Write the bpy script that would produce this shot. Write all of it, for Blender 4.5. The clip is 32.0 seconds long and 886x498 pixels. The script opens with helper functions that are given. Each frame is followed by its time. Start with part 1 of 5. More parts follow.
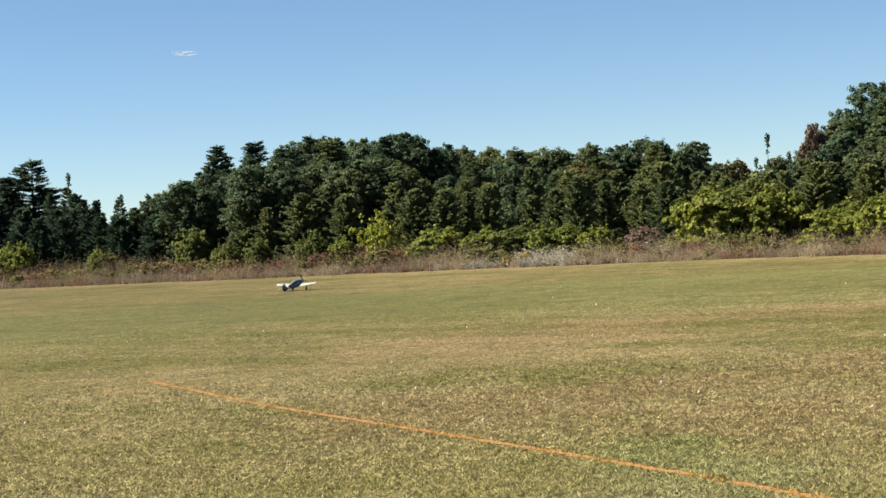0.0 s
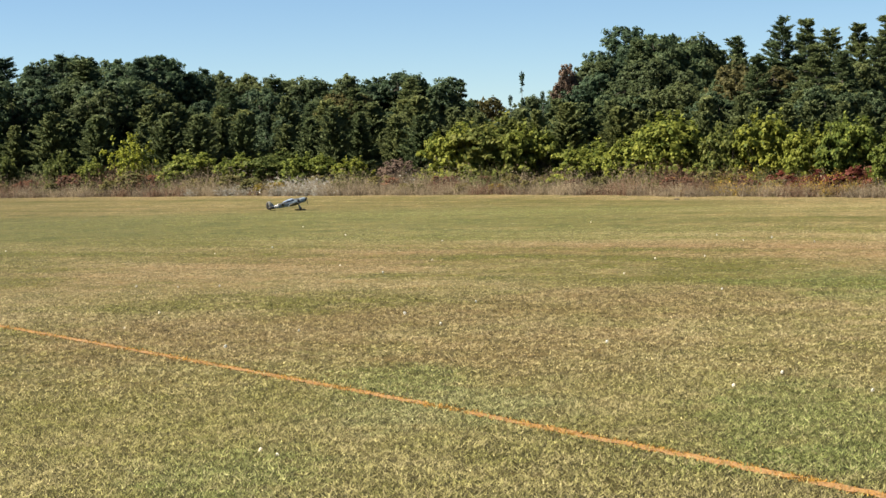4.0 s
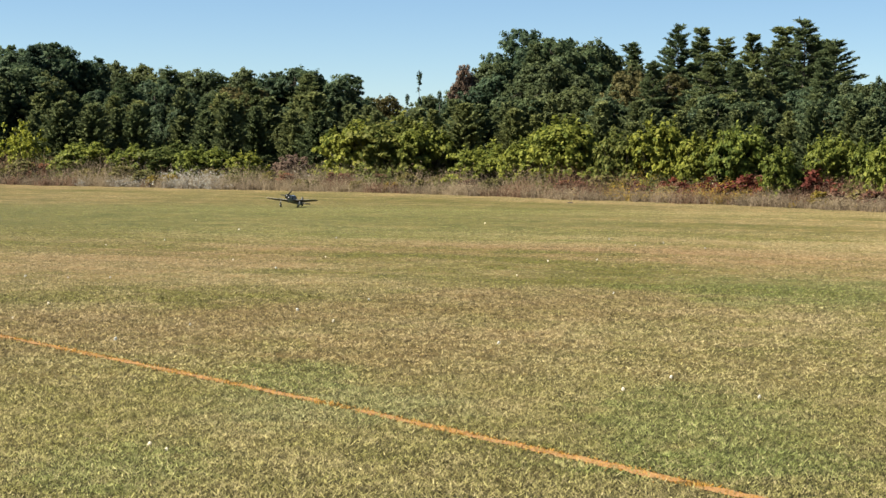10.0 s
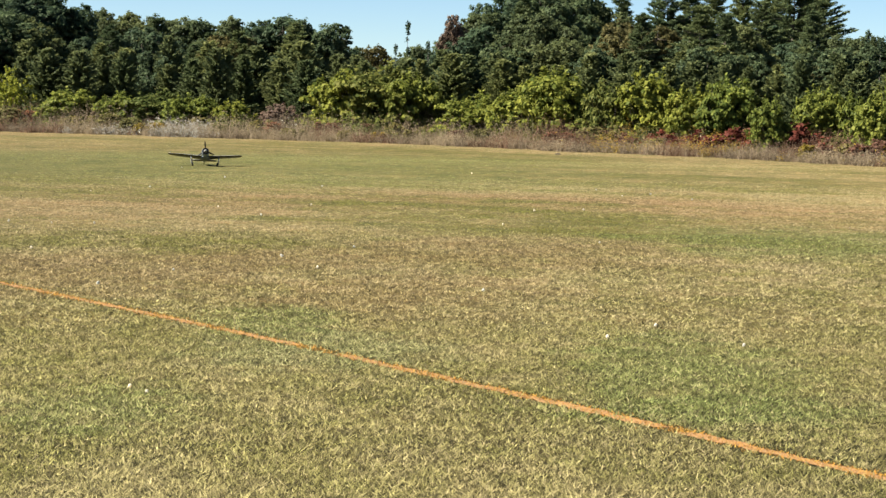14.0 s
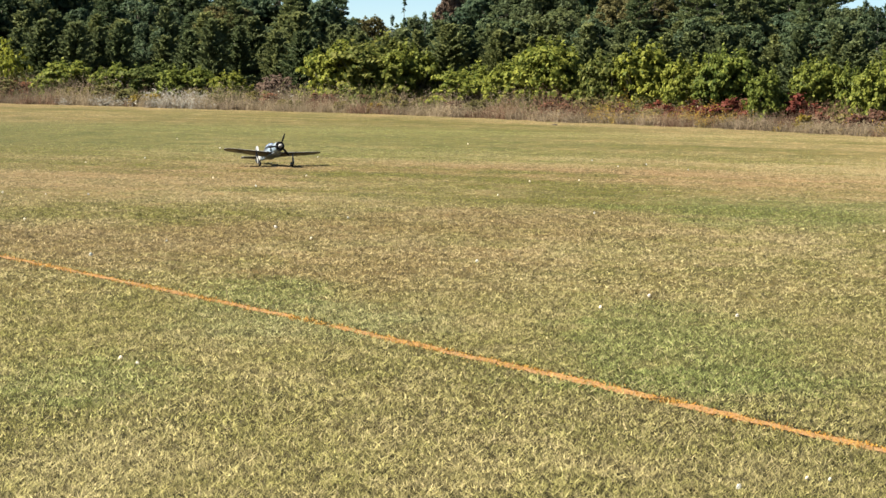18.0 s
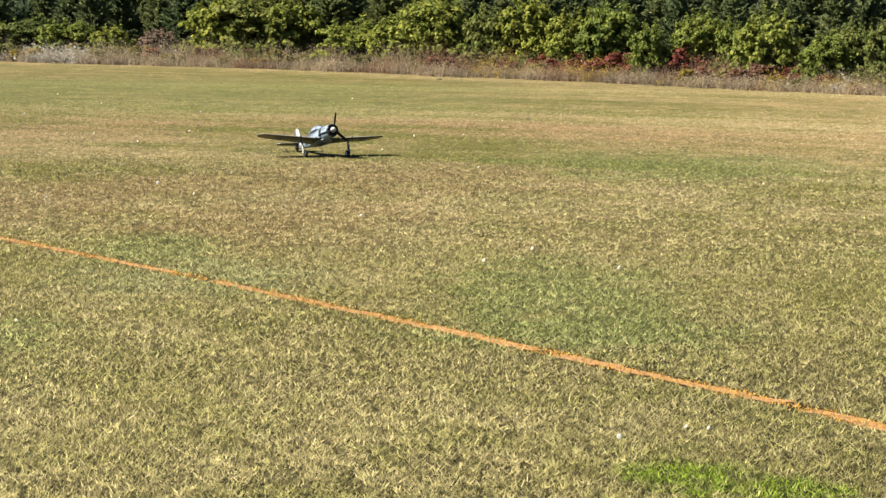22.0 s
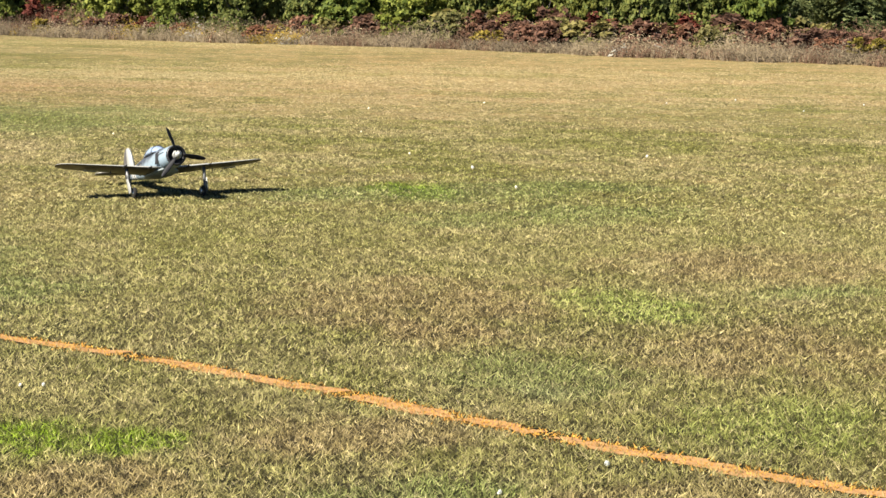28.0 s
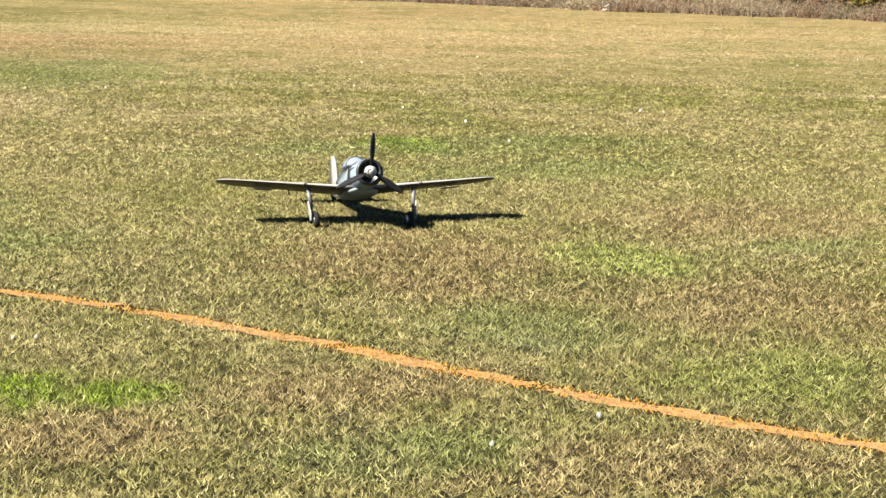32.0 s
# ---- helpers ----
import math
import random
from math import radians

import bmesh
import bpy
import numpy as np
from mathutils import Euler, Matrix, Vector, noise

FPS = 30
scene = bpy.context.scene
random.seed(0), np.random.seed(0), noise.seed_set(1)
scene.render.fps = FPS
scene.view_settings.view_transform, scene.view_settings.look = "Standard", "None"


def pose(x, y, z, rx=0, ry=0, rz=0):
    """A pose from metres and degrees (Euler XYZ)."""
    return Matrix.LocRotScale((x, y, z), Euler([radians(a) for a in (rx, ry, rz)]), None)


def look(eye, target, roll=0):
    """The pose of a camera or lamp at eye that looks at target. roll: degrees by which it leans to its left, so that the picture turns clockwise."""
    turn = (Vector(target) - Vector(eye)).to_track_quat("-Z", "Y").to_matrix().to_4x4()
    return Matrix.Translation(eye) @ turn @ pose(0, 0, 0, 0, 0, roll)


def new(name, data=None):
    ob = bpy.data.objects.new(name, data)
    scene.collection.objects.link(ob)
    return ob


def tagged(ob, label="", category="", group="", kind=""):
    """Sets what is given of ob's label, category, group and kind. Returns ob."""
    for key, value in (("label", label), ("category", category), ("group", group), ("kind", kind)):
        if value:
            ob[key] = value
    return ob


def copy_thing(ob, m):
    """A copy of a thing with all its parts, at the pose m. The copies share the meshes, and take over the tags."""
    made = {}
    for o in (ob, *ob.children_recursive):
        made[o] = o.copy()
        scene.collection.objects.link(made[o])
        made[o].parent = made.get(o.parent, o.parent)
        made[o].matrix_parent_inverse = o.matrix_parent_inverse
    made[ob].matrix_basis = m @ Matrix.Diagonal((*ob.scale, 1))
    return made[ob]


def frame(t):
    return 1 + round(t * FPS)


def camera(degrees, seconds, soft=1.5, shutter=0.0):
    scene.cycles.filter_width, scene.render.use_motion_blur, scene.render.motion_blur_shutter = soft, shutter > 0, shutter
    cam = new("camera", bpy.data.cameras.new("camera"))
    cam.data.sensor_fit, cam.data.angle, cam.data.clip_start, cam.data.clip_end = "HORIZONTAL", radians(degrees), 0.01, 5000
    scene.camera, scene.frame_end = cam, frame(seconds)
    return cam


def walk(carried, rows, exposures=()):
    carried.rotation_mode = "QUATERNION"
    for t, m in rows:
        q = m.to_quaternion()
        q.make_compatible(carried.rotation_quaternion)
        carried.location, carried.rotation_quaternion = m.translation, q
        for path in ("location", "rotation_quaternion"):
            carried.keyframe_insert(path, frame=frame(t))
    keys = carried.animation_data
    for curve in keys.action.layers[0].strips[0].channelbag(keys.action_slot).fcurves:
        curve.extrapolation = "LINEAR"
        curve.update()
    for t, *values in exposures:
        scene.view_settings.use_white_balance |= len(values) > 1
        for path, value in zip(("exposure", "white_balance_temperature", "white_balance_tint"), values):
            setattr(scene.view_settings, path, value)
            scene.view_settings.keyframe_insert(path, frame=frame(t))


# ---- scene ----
cam = camera(27.53, 32.0, soft=1.45)
walk(cam, [
    (0, pose(-0.117, -0.030, 1.637, 89.248, 0, 10.905) @ pose(0, 0, 0, 0, 0, -3.421)),
    (0.5, pose(-0.127, -0.038, 1.641, 89.446, 0, 11.357) @ pose(0, 0, 0, 0, 0, -3.025)),
    (1, pose(-0.123, -0.059, 1.638, 89.334, 0, 10.956) @ pose(0, 0, 0, 0, 0, -2.614)),
    (1.5, pose(-0.121, -0.076, 1.641, 88.914, 0, 9.805) @ pose(0, 0, 0, 0, 0, -2.274)),
    (2, pose(-0.111, -0.092, 1.637, 88.351, 0, 8.327) @ pose(0, 0, 0, 0, 0, -2.043)),
    (2.5, pose(-0.093, -0.092, 1.632, 87.797, 0, 6.862) @ pose(0, 0, 0, 0, 0, -1.881)),
    (3, pose(-0.075, -0.080, 1.627, 87.367, 0, 5.530) @ pose(0, 0, 0, 0, 0, -1.693)),
    (3.5, pose(-0.068, -0.064, 1.629, 87.018, 0, 4.309) @ pose(0, 0, 0, 0, 0, -1.457)),
    (4, pose(-0.055, -0.054, 1.624, 86.729, 0, 3.210) @ pose(0, 0, 0, 0, 0, -1.239)),
    (4.5, pose(-0.051, -0.046, 1.619, 86.473, 0, 2.163) @ pose(0, 0, 0, 0, 0, -1.001)),
    (6.5, pose(-0.051, -0.038, 1.618, 85.931, 0, -1.201) @ pose(0, 0, 0, 0, 0, -0.100)),
    (7, pose(-0.054, -0.039, 1.617, 85.942, 0, -1.481) @ pose(0, 0, 0, 0, 0, -0.051)),
    (7.5, pose(-0.049, -0.040, 1.619, 86.012, 0, -1.490) @ pose(0, 0, 0, 0, 0, -0.075)),
    (8, pose(-0.042, -0.037, 1.619, 86.109, 0, -1.322) @ pose(0, 0, 0, 0, 0, -0.021)),
    (8.5, pose(-0.046, -0.044, 1.619, 86.199, 0, -1.022) @ pose(0, 0, 0, 0, 0, 0.085)),
    (9, pose(-0.046, -0.042, 1.619, 86.321, 0, -0.662) @ pose(0, 0, 0, 0, 0, 0.274)),
    (9.5, pose(-0.059, -0.052, 1.619, 86.451, 0, -0.391) @ pose(0, 0, 0, 0, 0, 0.372)),
    (10, pose(-0.071, -0.063, 1.628, 86.652, 0, -0.192) @ pose(0, 0, 0, 0, 0, 0.452)),
    (10.5, pose(-0.069, -0.053, 1.634, 86.971, 0, 0.117) @ pose(0, 0, 0, 0, 0, 0.281)),
    (11, pose(-0.077, -0.047, 1.629, 87.380, 0, 0.336) @ pose(0, 0, 0, 0, 0, 0.043)),
    (11.5, pose(-0.089, -0.037, 1.627, 87.840, 0, 0.553) @ pose(0, 0, 0, 0, 0, -0.222)),
    (12, pose(-0.071, -0.012, 1.618, 88.122, 0, 0.617) @ pose(0, 0, 0, 0, 0, -0.366)),
    (12.5, pose(-0.070, -0.001, 1.607, 87.928, 0, 0.415) @ pose(0, 0, 0, 0, 0, -0.294)),
    (13, pose(-0.068, -0.003, 1.600, 87.208, 0, 0.000) @ pose(0, 0, 0, 0, 0, 0.000)),
    (13.5, pose(-0.061, 0.002, 1.585, 86.167, 0, -0.441) @ pose(0, 0, 0, 0, 0, 0.453)),
    (14, pose(-0.050, 0.013, 1.579, 85.132, 0, -0.610) @ pose(0, 0, 0, 0, 0, 0.973)),
    (14.5, pose(-0.058, 0.013, 1.577, 84.318, 0, -0.447) @ pose(0, 0, 0, 0, 0, 1.474)),
    (16.5, pose(-0.039, 0.041, 1.578, 83.638, 0, 0.541) @ pose(0, 0, 0, 0, 0, 1.746)),
    (17, pose(-0.037, 0.044, 1.577, 83.939, 0, 0.218) @ pose(0, 0, 0, 0, 0, 1.373)),
    (17.5, pose(-0.027, 0.042, 1.579, 84.187, 0, -0.223) @ pose(0, 0, 0, 0, 0, 1.036)),
    (18, pose(-0.015, 0.048, 1.575, 84.217, 0, -0.693) @ pose(0, 0, 0, 0, 0, 0.878)),
    (18.5, pose(-0.016, 0.048, 1.571, 84.071, 0, -1.211) @ pose(0, 0, 0, 0, 0, 0.844)),
    (19, pose(-0.016, 0.048, 1.571, 83.808, 0, -1.619) @ pose(0, 0, 0, 0, 0, 0.914)),
    (19.5, pose(-0.009, 0.043, 1.574, 83.629, 0, -1.884) @ pose(0, 0, 0, 0, 0, 0.915)),
    (20, pose(-0.012, 0.046, 1.574, 83.562, 0, -2.055) @ pose(0, 0, 0, 0, 0, 0.959)),
    (20.5, pose(-0.016, 0.042, 1.573, 83.514, 0, -2.217) @ pose(0, 0, 0, 0, 0, 0.969)),
    (21, pose(-0.018, 0.049, 1.571, 83.392, 0, -2.538) @ pose(0, 0, 0, 0, 0, 0.926)),
    (21.5, pose(-0.009, 0.044, 1.571, 83.160, 0, -3.185) @ pose(0, 0, 0, 0, 0, 0.860)),
    (22, pose(0.003, 0.051, 1.569, 82.850, 0, -4.337) @ pose(0, 0, 0, 0, 0, 0.903)),
    (22.5, pose(0.022, 0.050, 1.563, 82.587, 0, -6.008) @ pose(0, 0, 0, 0, 0, 0.759)),
    (23, pose(0.031, 0.043, 1.569, 82.495, 0, -8.061) @ pose(0, 0, 0, 0, 0, 0.651)),
    (23.5, pose(0.059, 0.044, 1.568, 82.667, 0, -10.086) @ pose(0, 0, 0, 0, 0, 0.332)),
    (24, pose(0.085, 0.045, 1.562, 83.162, 0, -11.838) @ pose(0, 0, 0, 0, 0, -0.115)),
    (24.5, pose(0.109, 0.037, 1.566, 83.731, 0, -13.137) @ pose(0, 0, 0, 0, 0, -0.717)),
    (25, pose(0.149, 0.027, 1.573, 83.971, 0, -14.254) @ pose(0, 0, 0, 0, 0, -1.392)),
    (25.5, pose(0.131, 0.041, 1.582, 83.587, 0, -15.616) @ pose(0, 0, 0, 0, 0, -1.784)),
    (26, pose(0.153, 0.047, 1.568, 82.656, 0, -17.581) @ pose(0, 0, 0, 0, 0, -1.597)),
    (26.5, pose(0.167, 0.062, 1.570, 81.765, 0, -20.056) @ pose(0, 0, 0, 0, 0, -0.971)),
    (28.5, pose(0.162, 0.013, 1.581, 81.611, 0, -24.527) @ pose(0, 0, 0, 0, 0, 1.097)),
    (29, pose(0.158, 0.017, 1.579, 81.443, 0, -23.740) @ pose(0, 0, 0, 0, 0, 1.061)),
    (29.5, pose(0.154, 0.028, 1.571, 81.104, 0, -22.998) @ pose(0, 0, 0, 0, 0, 0.985)),
    (30, pose(0.157, 0.024, 1.573, 80.785, 0, -22.573) @ pose(0, 0, 0, 0, 0, 0.939)),
    (30.5, pose(0.156, 0.026, 1.570, 80.603, 0, -22.537) @ pose(0, 0, 0, 0, 0, 0.912)),
    (31, pose(0.161, 0.028, 1.568, 80.489, 0, -22.930) @ pose(0, 0, 0, 0, 0, 0.919)),
    (31.5, pose(0.163, 0.024, 1.569, 80.371, 0, -23.613) @ pose(0, 0, 0, 0, 0, 0.980)),
    (32, pose(0.168, 0.021, 1.568, 80.146, 0, -24.512) @ pose(0, 0, 0, 0, 0, 0.972)),
], exposures=((0.0, 1.79), (2.0, 1.78), (4.0, 1.82), (13.0, 1.81), (14.0, 1.93), (16.5, 1.99), (20.0, 1.98), (26.0, 2.01), (29.0, 2.08), (31.0, 2.19), (32.0, 2.17)))

# ---- light ----
SUN_AZ, SUN_EL = 262.0, 45.0
world = bpy.data.worlds.new("sky")
scene.world = world
world.use_nodes = True
wn = world.node_tree
sky = wn.nodes.new("ShaderNodeTexSky")
sky.sky_type = "NISHITA"
sky.sun_disc = False
sky.sun_elevation = radians(SUN_EL)
sky.sun_rotation = radians(SUN_AZ)
sky.air_density, sky.dust_density, sky.ozone_density, sky.altitude = 1.0, 0.0, 3.0, 3000
back = wn.nodes["Background"]
back.inputs["Strength"].default_value = 0.05
tone = wn.nodes.new("ShaderNodeMix")
tone.data_type, tone.blend_type = "RGBA", "MULTIPLY"
tone.inputs["Factor"].default_value = 1.0
tone.inputs[7].default_value = (0.644, 0.693, 0.713, 1)
wn.links.new(sky.outputs[0], tone.inputs[6])
wn.links.new(tone.outputs[2], back.inputs["Color"])
sun = new("sun", bpy.data.lights.new("sun", "SUN"))
sun.data.energy, sun.data.angle, sun.data.color = 5.0, radians(0.5), (1.0, 0.93, 0.82)
sa, se = radians(SUN_AZ), radians(SUN_EL)
SUN_DIR = Vector((math.sin(sa) * math.cos(se), math.cos(sa) * math.cos(se), math.sin(se)))
sun.matrix_basis = look(SUN_DIR * 60, (0, 0, 0))


# ---- materials ----
class Nodes:
    """A short way to wire a node material."""

    def __init__(self, name):
        self.mat = bpy.data.materials.new(name)
        self.mat.use_nodes = True
        self.tree = self.mat.node_tree
        self.bsdf = self.tree.nodes["Principled BSDF"]

    def add(self, kind, **sets):
        n = self.tree.nodes.new(kind)
        for k, v in sets.items():
            n.inputs[k].default_value = v
        return n

    def link(self, a, b):
        self.tree.links.new(a, b)

    def noise(self, scale, detail=4.0, rough=0.6, coord="Object", stretch=None):
        tc = self.add("ShaderNodeTexCoord")
        out = tc.outputs[coord]
        if stretch:
            mp = self.add("ShaderNodeMapping", Scale=stretch)
            self.link(out, mp.inputs[0])
            out = mp.outputs[0]
        n = self.add("ShaderNodeTexNoise", Scale=scale, Detail=detail, Roughness=rough)
        self.link(out, n.inputs["Vector"])
        return n.outputs["Fac"]

    def ramp(self, fac, stops):
        r = self.add("ShaderNodeValToRGB")
        el = r.color_ramp.elements
        el[0].position, el[0].color = stops[0][0], (*stops[0][1], 1)
        el[1].position, el[1].color = stops[-1][0], (*stops[-1][1], 1)
        for p, c in stops[1:-1]:
            e = el.new(p)
            e.color = (*c, 1)
        self.link(fac, r.inputs[0])
        return r.outputs[0]

    def mix(self, fac, a, b, blend="MIX"):
        m = self.add("ShaderNodeMix")
        m.data_type, m.blend_type = "RGBA", blend
        for val, sock in ((fac, m.inputs["Factor"]), (a, m.inputs[6]), (b, m.inputs[7])):
            if hasattr(val, "is_linked"):
                self.link(val, sock)
            else:
                sock.default_value = (*val, 1) if isinstance(val, tuple) else val
        return m.outputs[2]

    def done(self, color, rough=0.7, spec=0.4, bump=None, bump_strength=0.3, dist=0.01, metal=0.0):
        b = self.bsdf
        if hasattr(color, "is_linked"):
            self.link(color, b.inputs["Base Color"])
        else:
            b.inputs["Base Color"].default_value = (*color, 1)
        if hasattr(rough, "is_linked"):
            self.link(rough, b.inputs["Roughness"])
        else:
            b.inputs["Roughness"].default_value = rough
        b.inputs["Specular IOR Level"].default_value = spec
        b.inputs["Metallic"].default_value = metal
        if bump is not None:
            bp = self.add("ShaderNodeBump", Strength=bump_strength, Distance=dist)
            self.link(bump, bp.inputs["Height"])
            self.link(bp.outputs[0], b.inputs["Normal"])
        return self.mat


def attribute_colour(n, name="tint"):
    a = n.add("ShaderNodeAttribute")
    a.attribute_name = name
    return a.outputs["Color"]


def island(n, lo, hi):
    """A brightness for each separate piece of a mesh."""
    g = n.add("ShaderNodeNewGeometry")
    m = n.add("ShaderNodeMapRange")
    n.link(g.outputs["Random Per Island"], m.inputs[0])
    m.inputs["To Min"].default_value, m.inputs["To Max"].default_value = lo, hi
    return m.outputs[0]


def turf_material():
    n = Nodes("turf")
    base = attribute_colour(n)
    fine = n.noise(55, 5, 0.75)
    mid = n.noise(7, 6, 0.75)
    c = n.mix(1.0, base, n.ramp(fine, [(0.3, (0.6, 0.6, 0.57)), (0.5, (0.95, 0.95, 0.93)), (0.72, (1.25, 1.23, 1.2))]), "MULTIPLY")
    c = n.mix(1.0, c, (0.895, 0.885, 0.845), "MULTIPLY")
    c = n.mix(1.0, c, n.ramp(mid, [(0.38, (0.70, 0.73, 0.68)), (0.5, (1, 1, 1)), (0.62, (1.28, 1.24, 1.24))]), "MULTIPLY")
    sward = n.noise(0.9, 7, 0.75)
    c = n.mix(1.0, c, n.ramp(sward, [(0.38, (0.72, 0.80, 0.66)), (0.5, (1, 1, 1)), (0.62, (1.24, 1.15, 1.16))]), "MULTIPLY")
    patch = n.noise(2.4, 6, 0.8)
    c = n.mix(1.0, c, n.ramp(patch, [(0.38, (0.74, 0.78, 0.68)), (0.5, (1, 1, 1)), (0.62, (1.24, 1.18, 1.24))]), "MULTIPLY")
    return n.done(c, 0.9, 0.15, fine, 0.6, 0.03)


def blade_material(name, lo=0.55, hi=1.5, trans=0.25, up=0.0):
    """Thin blades; up: how far the shading normal is bent to the sky, to even out the light."""
    n = Nodes(name)
    geo = n.add("ShaderNodeNewGeometry")
    sky_normal = n.add("ShaderNodeMix")
    sky_normal.data_type = "VECTOR"
    sky_normal.inputs["Factor"].default_value = up
    n.link(geo.outputs["Normal"], sky_normal.inputs[4])
    sky_normal.inputs[5].default_value = (0, 0, 1)
    unit = n.add("ShaderNodeVectorMath")
    unit.operation = "NORMALIZE"
    n.link(sky_normal.outputs[1], unit.inputs[0])
    n.link(unit.outputs[0], n.bsdf.inputs["Normal"])
    c = n.mix(1.0, attribute_colour(n), (1, 1, 1), "MULTIPLY")
    hs = n.add("ShaderNodeHueSaturation")
    n.link(c, hs.inputs["Color"])
    n.link(island(n, lo, hi), hs.inputs["Value"])
    mat = n.done(hs.outputs[0], 0.7, 0.12)
    tr = n.add("ShaderNodeBsdfTranslucent")
    n.link(hs.outputs[0], tr.inputs["Color"])
    ms = n.add("ShaderNodeMixShader", Fac=trans)
    out = n.tree.nodes["Material Output"]
    n.link(n.bsdf.outputs[0], ms.inputs[1])
    n.link(tr.outputs[0], ms.inputs[2])
    n.link(ms.outputs[0], out.inputs["Surface"])
    return mat


def leaf_material(name, a, b, trans=0.3, rough=0.55):
    """Foliage: each leaf spray a shade between two colours, each tree a little different."""
    n = Nodes(name)
    g = n.add("ShaderNodeNewGeometry")
    c = n.mix(g.outputs["Random Per Island"], a, b)
    big = n.noise(0.7, 3, 0.6)
    c = n.mix(1.0, c, n.ramp(big, [(0.3, (0.78, 0.8, 0.8)), (0.7, (1.25, 1.2, 1.1))]), "MULTIPLY")
    oi = n.add("ShaderNodeObjectInfo")
    c = n.mix(1.0, c, n.ramp(oi.outputs["Random"], [(0, (0.75, 0.82, 0.85)), (0.5, (1, 1, 1)), (1, (1.2, 1.13, 0.97))]), "MULTIPLY")
    mat = n.done(c, rough, 0.06)
    tr = n.add("ShaderNodeBsdfTranslucent")
    n.link(c, tr.inputs["Color"])
    ms = n.add("ShaderNodeMixShader", Fac=trans)
    out = n.tree.nodes["Material Output"]
    n.link(n.bsdf.outputs[0], ms.inputs[1])
    n.link(tr.outputs[0], ms.inputs[2])
    n.link(ms.outputs[0], out.inputs["Surface"])
    return mat


def bark_material(name, a, b):
    n = Nodes(name)
    f = n.noise(14, 5, 0.7, stretch=(1, 1, 0.25))
    return n.done(n.ramp(f, [(0.3, a), (0.7, b)]), 0.9, 0.2, f, 0.6, 0.02)


def paint_material(name, a, b, rough=0.35, spec=0.5, scale=9.0):
    """Model paint with faint weathering and scuffs."""
    n = Nodes(name)
    f = n.noise(scale, 4, 0.6)
    g = n.noise(70, 3, 0.6)
    c = n.ramp(f, [(0.35, a), (0.65, b)])
    c = n.mix(1.0, c, n.ramp(g, [(0.3, (0.9, 0.9, 0.9)), (0.7, (1.06, 1.06, 1.06))]), "MULTIPLY")
    r = n.ramp(f, [(0.3, (rough - 0.08,) * 3), (0.7, (rough + 0.1,) * 3)])
    return n.done(c, r, spec, g, 0.05, 0.001)


def camouflage_material():
    """Pale grey-blue flanks that mottle into a dark slate spine."""
    n = Nodes("camouflage_paint")
    tc = n.add("ShaderNodeTexCoord")
    sx = n.add("ShaderNodeSeparateXYZ")
    n.link(tc.outputs["Object"], sx.inputs[0])
    lean = n.add("ShaderNodeMath")
    lean.operation = "MULTIPLY_ADD"
    n.link(sx.outputs["Y"], lean.inputs[0])
    lean.inputs[1].default_value = -math.tan(radians(14.0)) - 0.10  # dark mottle comes lower towards the tail, standing for the flank's shade
    n.link(sx.outputs["Z"], lean.inputs[2])
    mott = n.noise(16, 4, 0.7)
    add = n.add("ShaderNodeMath")
    add.operation = "MULTIPLY_ADD"
    n.link(mott, add.inputs[0])
    add.inputs[1].default_value = 0.11
    n.link(lean.outputs[0], add.inputs[2])
    c = n.ramp(add.outputs[0], [(0.335, (0.175, 0.228, 0.265)), (0.39, (0.130, 0.158, 0.178)), (0.43, (0.034, 0.038, 0.045))])
    fine = n.noise(90, 3, 0.6)
    c = n.mix(1.0, c, n.ramp(fine, [(0.3, (0.9, 0.9, 0.9)), (0.7, (1.07, 1.07, 1.07))]), "MULTIPLY")
    return n.done(c, 0.5, 0.22, fine, 0.03, 0.001)


